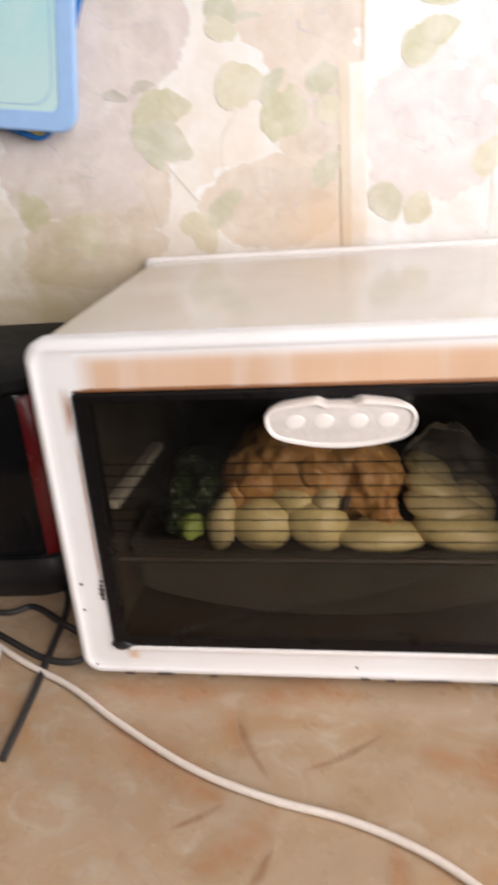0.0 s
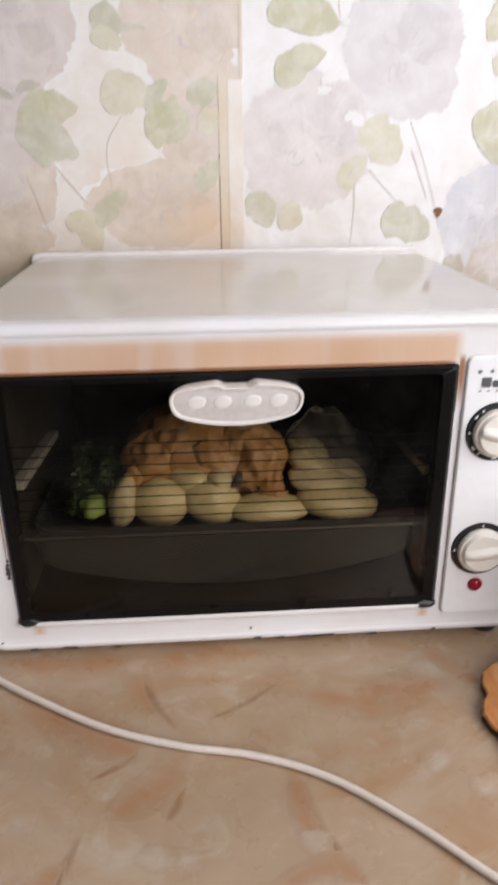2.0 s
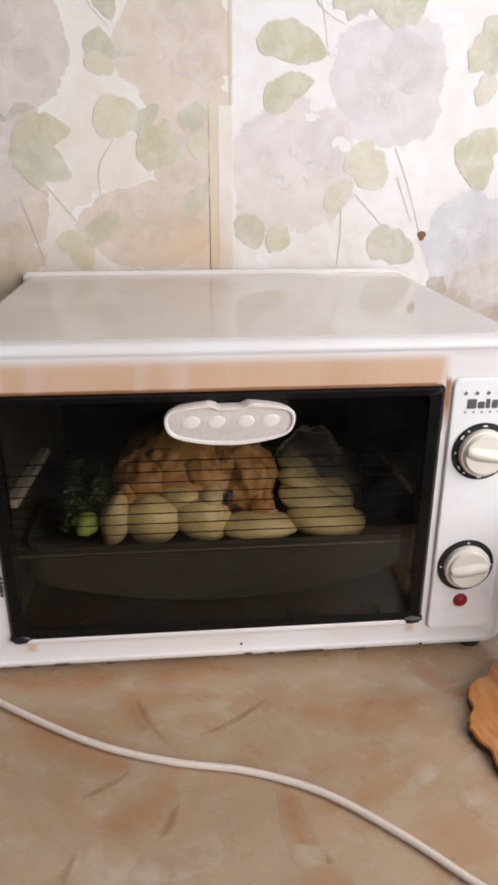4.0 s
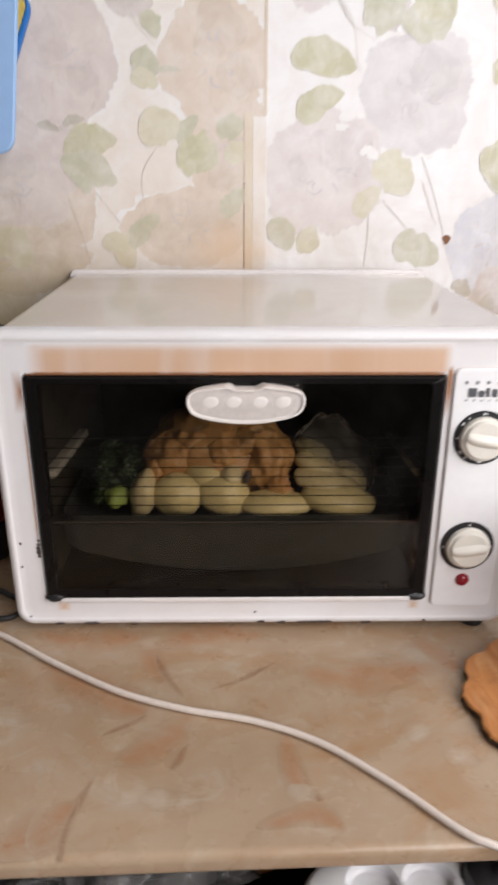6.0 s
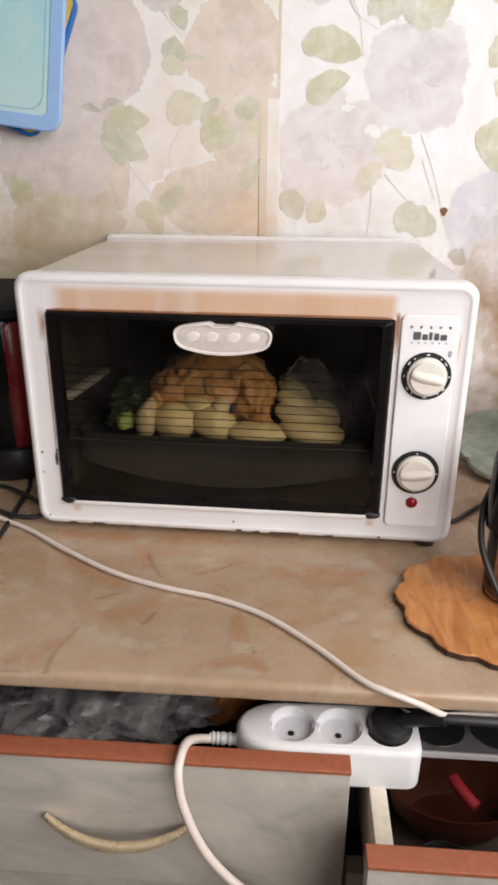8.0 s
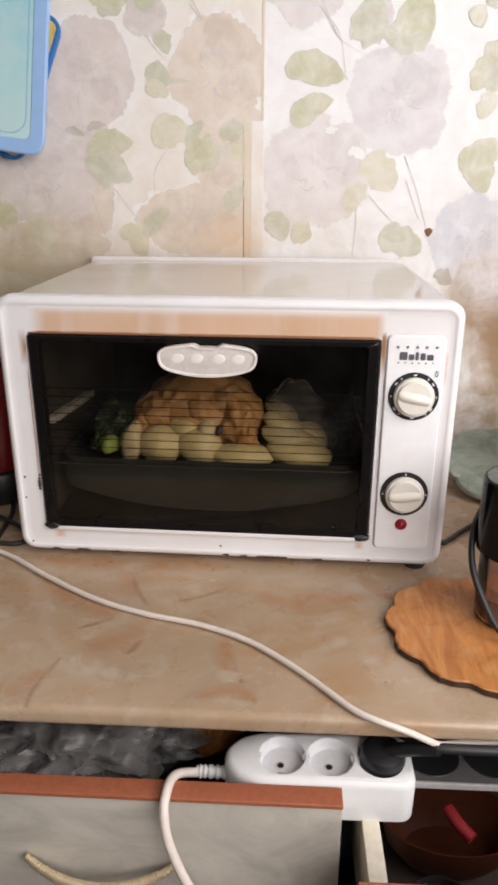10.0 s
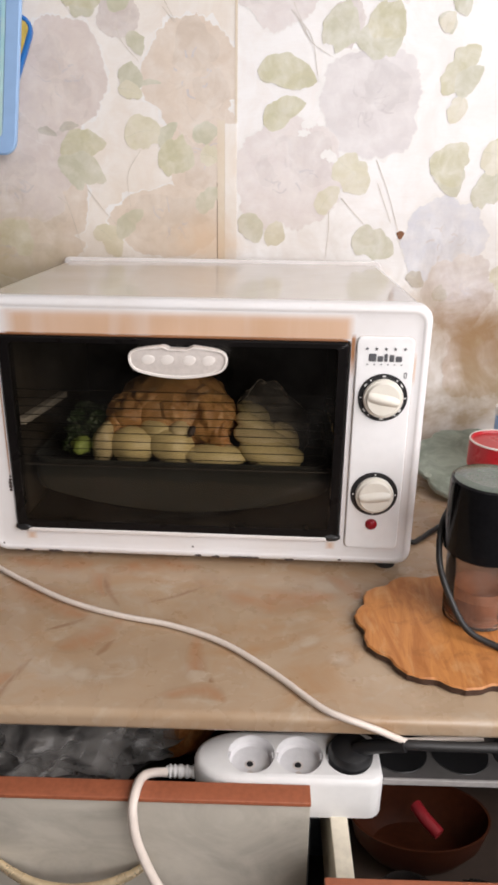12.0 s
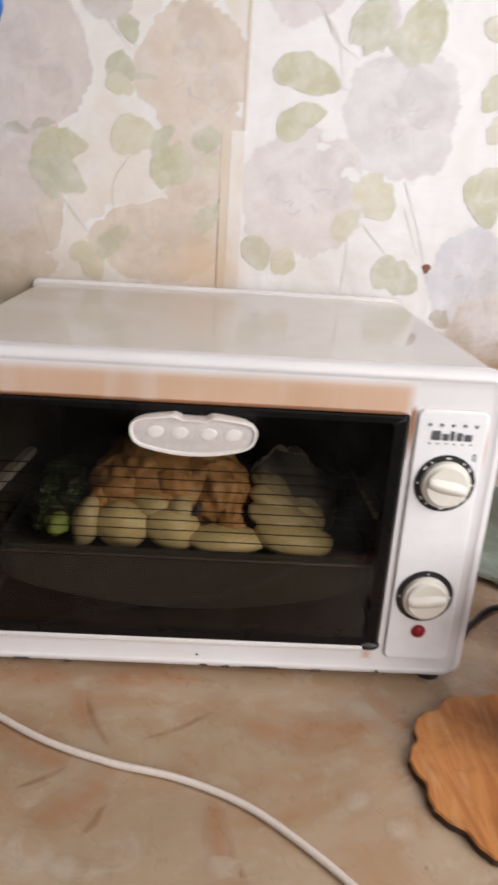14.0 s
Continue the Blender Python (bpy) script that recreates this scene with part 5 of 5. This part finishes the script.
hanging_board("cutting_board", pose(-0.2830, 0.322, 1.279, -1.5, 7.5, 1.65), 0.215, 0.31, BOARD_BLUE, PICTURE, "light blue plastic cutting board with a printed aqua picture", True)
hanging_board("cutting_board", pose(-0.322, 0.340, 1.270, -1.5, 23, 1.65), 0.20, 0.19, NAVY, YELLOW, "deep blue and yellow plastic cutting board hung behind another", False, 0.005)


# ---- the right of the oven ----
def scalloped(cx, cy, rx, ry, n=9, depth=0.055, spin=0.0, count=360):
    """A round outline of n shallow hollows that meet in outward points."""
    pts = []
    for i in range(count):
        a = math.tau * i / count
        k = 1 - depth * (abs(math.sin(n * (a + spin) / 2)) ** 0.8 - 0.35 * math.sin(n * (a + spin)) ** 2) + 0.008 * math.sin(3 * a + 1)
        pts.append((cx + rx * k * math.cos(a), cy + ry * k * math.sin(a)))
    return pts


def scalloped_board(name, label, m, rx, ry, n, top_mat, edge_mat, spin, hole):
    b = thing(name, label, "cutting board", m=m)
    o = scalloped(0, 0, rx, ry, n, 0.075, spin)
    part("edge", loft([[(x * 0.985, y * 0.985, 0.0) for x, y in o], [(x, y, 0.0015) for x, y in o], [(x, y, 0.0065) for x, y in o]], start=True), edge_mat, b, "dark burnt edge")
    part("face", loft([[(x, y, 0.0066) for x, y in o], [(x * 0.985, y * 0.985, 0.008) for x, y in o]], end=True), top_mat, b)
    part("hang_hole", lathe(((0.0, 0.0084), (0.0055, 0.0084), (0.0056, 0.0078)), 20, centre=(hole[0], hole[1], 0)), edge_mat, b, "dark hanging hole")
    return b


scalloped_board("wooden_cutting_board", "scalloped pale wood cutting board with burnt edge", pose(0.2560, -0.109, TOP, 0, 0, 0), 0.0945, 0.092, 12, WOOD, WOOD_EDGE, 0.10, (0.056, -0.004))
scalloped_board("green_cutting_board", "scalloped green marbled cutting board leaning on the wall", pose(0.383, 0.256, TOP + 0.0200, 9.5, 0, 4), 0.108, 0.115, 11, GREEN_BOARD, GREEN_EDGE, 0.3, (-0.094, -0.026))

GX, GY, GZ = 0.279, -0.093, TOP + 0.008
grinder = thing("coffee_grinder", "black electric coffee grinder upside down on its clear cup", "coffee grinder", m=pose(GX, GY, GZ))
cup = part("cup", lathe(((0.0, 0.001), (0.028, 0.001), (0.031, 0.004), (0.0315, 0.02), (0.0325, 0.074), (0.0315, 0.074), (0.0305, 0.02), (0.029, 0.004), (0.0, 0.003)), 40), CUP_PLASTIC, grinder, "clear plastic cup")
cup.visible_shadow = False
part("coffee", lathe(((0.0, 0.0045), (0.028, 0.005), (0.0298, 0.010), (0.0303, 0.030), (0.024, 0.036), (0.012, 0.029), (0.0, 0.027)), 32), COFFEE, grinder, "ground coffee")
part("blade_hub", lathe(((0.0, 0.0635), (0.006, 0.0635), (0.008, 0.066), (0.016, 0.069), (0.030, 0.071), (0.030, 0.074), (0.0, 0.074)), 28), RAIL, grinder)
body = part("motor_body", lathe(((0.0, 0.072), (0.034, 0.072), (0.0372, 0.075), (0.0375, 0.085), (0.0372, 0.138), (0.0365, 0.1425), (0.0345, 0.144)), 48), BLACK_GLOSS, grinder, "gloss black motor body")
part("end_cap", lathe(((0.0345, 0.1435), (0.033, 0.1445), (0.020, 0.1438), (0.0, 0.1435)), 48), CAP_GLOSS, body)
for sx, sy, turn, long in ((0.006, -0.016, 35, 0.007), (0.014, -0.012, 60, 0.006), (0.010, -0.020, 20, 0.005)):
    part("scuff", blob(long, 0.0009, 0.0002, 0.3, 3, sx * 90), LABEL, body, "pale scuff", m=pose(sx, sy, 0.1442, 0, 0, turn))
lab = [[(0.0378 * math.cos(radians(a)), 0.0378 * math.sin(radians(a)), z) for a in range(-52, -18, 3)] for z in (0.082, 0.13)]
label = part("label", loft(lab, close=False), LABEL, body, "silver rating label, plain bars")
for z in (0.09, 0.098, 0.106, 0.114, 0.122):
    rows = [[(0.0380 * math.cos(radians(a)), 0.0380 * math.sin(radians(a)), z + d) for a in range(-49, -22, 3)] for d in (0, 0.002)]
    part("label_bar", loft(rows, close=False), DARK_PRINT if z > 0.095 else TICK, label)
solo("grinder_cord", tube([(GX - 0.026, GY + 0.030, GZ + 0.105), (GX - 0.038, GY + 0.012, GZ + 0.088), (GX - 0.0405, GY - 0.006, GZ + 0.060), (GX - 0.032, GY - 0.023, GZ + 0.034), (GX - 0.018, GY - 0.040, GZ + 0.012), (GX + 0.006, GY - 0.052, GZ + 0.0035), (GX + 0.03, GY - 0.066, GZ + 0.0035), (GX + 0.10, GY - 0.07, GZ + 0.0), (GX + 0.20, GY - 0.05, GZ - 0.004)], 0.0030), BLACK_RUBBER, "black grinder cord curving over the wooden board", "cord")


def lidded_jar(name, x, y, r, h, lid_h, mat, lid, label, rim=None):
    j = thing(name, label, "jar", m=pose(x, y, TOP))
    part("jar_body", lathe(((0.0, 0.0), (r * 0.9, 0.0), (r * 0.97, 0.004), (r * 0.97, h - lid_h - 0.004), (r * 0.85, h - lid_h), (0.0, h - lid_h)), 40), mat, j)
    part("lid", lathe(((r * 0.9, h - lid_h), (r, h - lid_h + 0.001), (r, h - 0.003), (r * 0.985, h - 0.0005), (r * 0.93, h), (r * 0.9, h - 0.003), (0.0, h - 0.003)), 40), lid, j, "screw lid")
    if rim:
        part("lid_rim", lathe(((r * 1.0, h - 0.0012), (r * 1.003, h + 0.0003), (r * 0.978, h + 0.0008), (r * 0.965, h + 0.0002)), 40), rim, j, "worn pale lid rim")
    return j


lidded_jar("red_jar", 0.333, 0.062, 0.0355, 0.134, 0.030, RED, RED, "glossy red plastic jar with a worn pale lid rim", HANDLE)
tub = lidded_jar("blue_tub", 0.418, 0.215, 0.048, 0.125, 0.010, BLUE_LID, WHITE_PVC, "blue plastic tub with white lid and maroon print")
part("print_band", loft([[(0.0472 * math.cos(radians(a)), 0.0472 * math.sin(radians(a)), z) for a in range(-118, 20, 6)] for z in (0.012, 0.110)], close=False), MAROON, tub, "maroon printed band")
dark_jar = thing("dark_lidded_jar", "clear glass jar with coffee, chrome ring and dark top", "jar", m=pose(0.374, -0.062, TOP))
glass = part("jar_glass", lathe(((0.0, 0.0), (0.031, 0.0), (0.035, 0.005), (0.036, 0.042), (0.0345, 0.042), (0.0335, 0.006), (0.0, 0.003)), 40), CUP_PLASTIC, dark_jar, "clear glass body")
glass.visible_shadow = False
part("coffee", lathe(((0.0, 0.0035), (0.030, 0.004), (0.033, 0.010), (0.0338, 0.026), (0.020, 0.031), (0.0, 0.028)), 32), COFFEE, dark_jar, "brown ground coffee")
part("chrome_ring", lathe(((0.036, 0.042), (0.0385, 0.043), (0.0388, 0.048), (0.036, 0.049)), 40), RAIL, dark_jar, "bright chrome ring")
part("top", lathe(((0.0, 0.049), (0.037, 0.049), (0.0375, 0.054), (0.037, 0.112), (0.034, 0.118), (0.0, 0.118)), 40), TOP_MAROON, dark_jar, "dark maroon plastic top")

# ---- power strip over the drawers ----
strip = thing("power_strip", "white three-socket power strip lying over the open drawers", "power strip", m=ROOM @ pose(0.0945, -0.2235, 0.7802, 3, 0, 0.5))
SL, SW, SH = 0.0775, 0.0265, 0.021


def strip_ring(k, z, d=0.0):
    """The strip's plan: round at the cord end, square with soft corners at the other."""
    ring, L, Wd = [], SL - d, SW - d
    for i in range(13):
        a = radians(90 + 180 * i / 12)
        ring.append((-L + 0.040 + 0.040 * k * math.cos(a), Wd * k * math.sin(a) * 1.0, z))
    for cx, cy, a0 in ((L - 0.012, -Wd + 0.012, -90), (L - 0.012, Wd - 0.012, 0)):
        for i in range(5):
            a = radians(a0 + 90 * i / 4)
            ring.append((cx + 0.012 * math.cos(a), cy + 0.012 * math.sin(a), z))
    return ring


SOCKETS = (-0.030, 0.010, 0.051)
strip_bm = loft([strip_ring(0.97, -SH, 0.002), strip_ring(1, -SH + 0.002), strip_ring(1, SH - 0.006), strip_ring(0.985, SH - 0.002, 0.001), strip_ring(0.95, SH, 0.003)], start=True)
strip_bm.edges.ensure_lookup_table()
rim = [e for e in strip_bm.edges if len(e.link_faces) == 1]
for sx in SOCKETS:
    ring = [strip_bm.verts.new((sx + 0.0195 * math.cos(math.tau * i / 36), 0.0195 * math.sin(math.tau * i / 36), SH)) for i in range(36)]
    rim += [strip_bm.edges.new((ring[i], ring[(i + 1) % 36])) for i in range(36)]
bmesh.ops.triangle_fill(strip_bm, edges=rim, use_beauty=False)
part("strip_body", strip_bm, WHITE_PVC, strip, "white plastic body")
for sx in SOCKETS:
    well = part("socket", lathe(((0.0195, SH), (0.0190, SH - 0.0008), (0.0178, SH - 0.0075), (0.0160, SH - 0.009), (0.0, SH - 0.009)), 40, centre=(sx, 0, 0)), SOCKET, strip, "round socket well")
    for dy, pr, pm in ((-0.0030, 0.0045, HANDLE_FACE), (-0.0030, 0.0032, BLACK), (-0.0110, 0.0024, HANDLE_FACE)):
        part("pin_hole", lathe(((0.0, SH - 0.0085 + (0.0003 if pm is BLACK else 0)), (pr * 0.8, SH - 0.0085 + (0.0003 if pm is BLACK else 0)), (pr, SH - 0.0089)), 18, centre=(sx - 0.001, dy, 0)), pm, well, "dark pin hole" if pm is BLACK else "grey hole rim")
    for dx in (-0.0178, 0.0178):
        part("earth_clip", box(sx + dx - 0.0008, sx + dx + 0.0008, -0.003, 0.003, SH - 0.0085, SH - 0.001, 0.0004), SOCKET, well)
part("strain_relief", tube([(-SL - 0.024, 0, -0.001), (-SL - 0.012, 0, -0.001), (-SL + 0.004, 0, -0.001)], 0.0058, 14, 12, swell=lambda u: 0.8 + 0.2 * (1 if int(u * 11) % 2 else 0)), WHITE_PVC, strip, "ribbed cord sleeve")
solo("strip_cord", tube([(-0.004, -0.2235, 0.777), (-0.015, -0.234, 0.787), (-0.022, -0.251, 0.7995), (-0.0245, -0.268, 0.8015), (-0.025, -0.280, 0.792), (-0.020, -0.286, 0.765), (-0.002, -0.290, 0.722), (0.030, -0.294, 0.686), (0.075, -0.298, 0.655), (0.13, -0.31, 0.615), (0.2, -0.33, 0.52), (0.24, -0.35, 0.30), (0.22, -0.40, 0.004), (0.1, -0.6, 0.004)], 0.0038), WHITE_CORD, "white power strip cord hanging over the drawer front", "cord", m=ROOM)
bplug = thing("black_plug", "black mains plug pushed into the power strip", "plug", m=ROOM @ pose(0.147, -0.2225, 0.8015, 3, 0, 0))
part("plug_body", lathe(((0.0, -0.010), (0.0180, -0.010), (0.0188, 0.0), (0.0188, 0.003), (0.0165, 0.0075), (0.010, 0.0105), (0.0, 0.011)), 32), BLACK, bplug, "round black plug body")
part("cord_sleeve", tube([(0.004, -0.002, 0.007), (0.018, -0.007, 0.0165), (0.040, -0.0165, 0.0275)], 0.0066, 12, 8, swell=lambda u: 1 - 0.25 * u), BLACK, bplug)
solo("black_mains_cord", tube([(0.182, -0.2375, 0.8270), (0.20, -0.2395, 0.8285), (0.25, -0.2400, 0.8285), (0.42, -0.2405, 0.8290), (0.62, -0.24, 0.825)], 0.0040), BLACK_RUBBER, "black mains cord running along under the worktop edge", "cord", m=ROOM)

# ---- in the drawers ----
bags = bmesh.new()
bmesh.ops.create_icosphere(bags, subdivisions=6, radius=1)
for v in bags.verts:
    q = v.co * 2.3
    k = 1 + 0.28 * noise.noise(q)
    for f, a in ((2.1, 0.17), (4.3, 0.055), (8.7, 0.018), (15.0, 0.005)):
        k += a * (0.5 - abs(noise.noise(q * f + Vector((f, 0, 0)))) * 2)
    v.co = Vector((v.co.x * 0.115 * k, v.co.y * 0.085 * k, max(-0.9, v.co.z) * 0.048 * k))
solo("plastic_bag", bags, FILM, "crumpled clear plastic bag in the open drawer", "bag", "plastic bags in the drawer", m=ROOM @ pose(-0.130, -0.145, 0.760, 0, 0, 6))
filler = blob(0.105, 0.075, 0.035, 0.3, 2.5, 21, 4)
solo("folded_cloth", filler, DARK_STUFF, "dark crumpled cloth in the open drawer", "cloth", m=ROOM @ pose(-0.125, -0.12, 0.725))
solo("brown_paper_bag", blob(0.028, 0.04, 0.05, 0.3, 2.0, 31, 3), WOOD, "brown paper bag in the open drawer", "bag", m=ROOM @ pose(0.005, -0.12, 0.757, 0, 18, 0))
rack = thing("holed_tray", "grey tray with round holes in the open drawer", "tray", m=ROOM @ pose(0.176, -0.2215, 0.772))
part("tray_top", box(0.0, 0.30, 0.0, 0.17, 0.0, 0.004, 0.0015), TRAY_GREY, rack)
part("tray_lip", box(0.0, 0.30, -0.0022, 0.0005, -0.0015, 0.0046, 0.0008), TRAY_LIP, rack, "pale tray lip")
for ix in range(5):
    part("hole", lathe(((0.0, 0.0046), (0.0235, 0.0046), (0.0245, 0.0050), (0.0250, 0.0042)), 30, centre=(0.018 + 0.054 * ix, 0.030, 0)), BLACK, rack, "round dark hole")
bowl = thing("amber_bowl", "amber plastic bowl in the open drawer", "bowl", m=ROOM @ pose(0.210, -0.224, 0.698) @ Matrix.Diagonal((1, 0.62, 1, 1)))
part("bowl_wall", lathe(((0.0, 0.0), (0.042, 0.002), (0.055, 0.02), (0.060, 0.042), (0.058, 0.042), (0.053, 0.02), (0.038, 0.006), (0.0, 0.005)), 40), AMBER, bowl)
solo("red_scoop", tube([(0.0, 0.0, 0.0), (0.006, -0.012, -0.002), (0.016, -0.024, -0.006)], 0.0055, 12), SCOOP_RED, "small red plastic scoop in the amber bowl", "scoop", m=ROOM @ pose(0.209, -0.212, 0.737))
for gx, gy, gr, gh in ((0.186, -0.303, 0.024, 0.055), (0.240, -0.305, 0.025, 0.050), (0.294, -0.297, 0.026, 0.058), (0.315, -0.240, 0.03, 0.045)):
    g = solo("glass_jar", lathe(((0.0, 0.0), (gr * 0.9, 0.001), (gr, 0.006), (gr, gh), (gr * 0.93, gh), (gr * 0.93, 0.007), (0.0, 0.005)), 32), JAR_PLASTIC, "small clear glass jar in the open drawer", "jar", "glass jars in the drawer", m=ROOM @ pose(gx, gy, 0.6865))
    g.visible_shadow = False
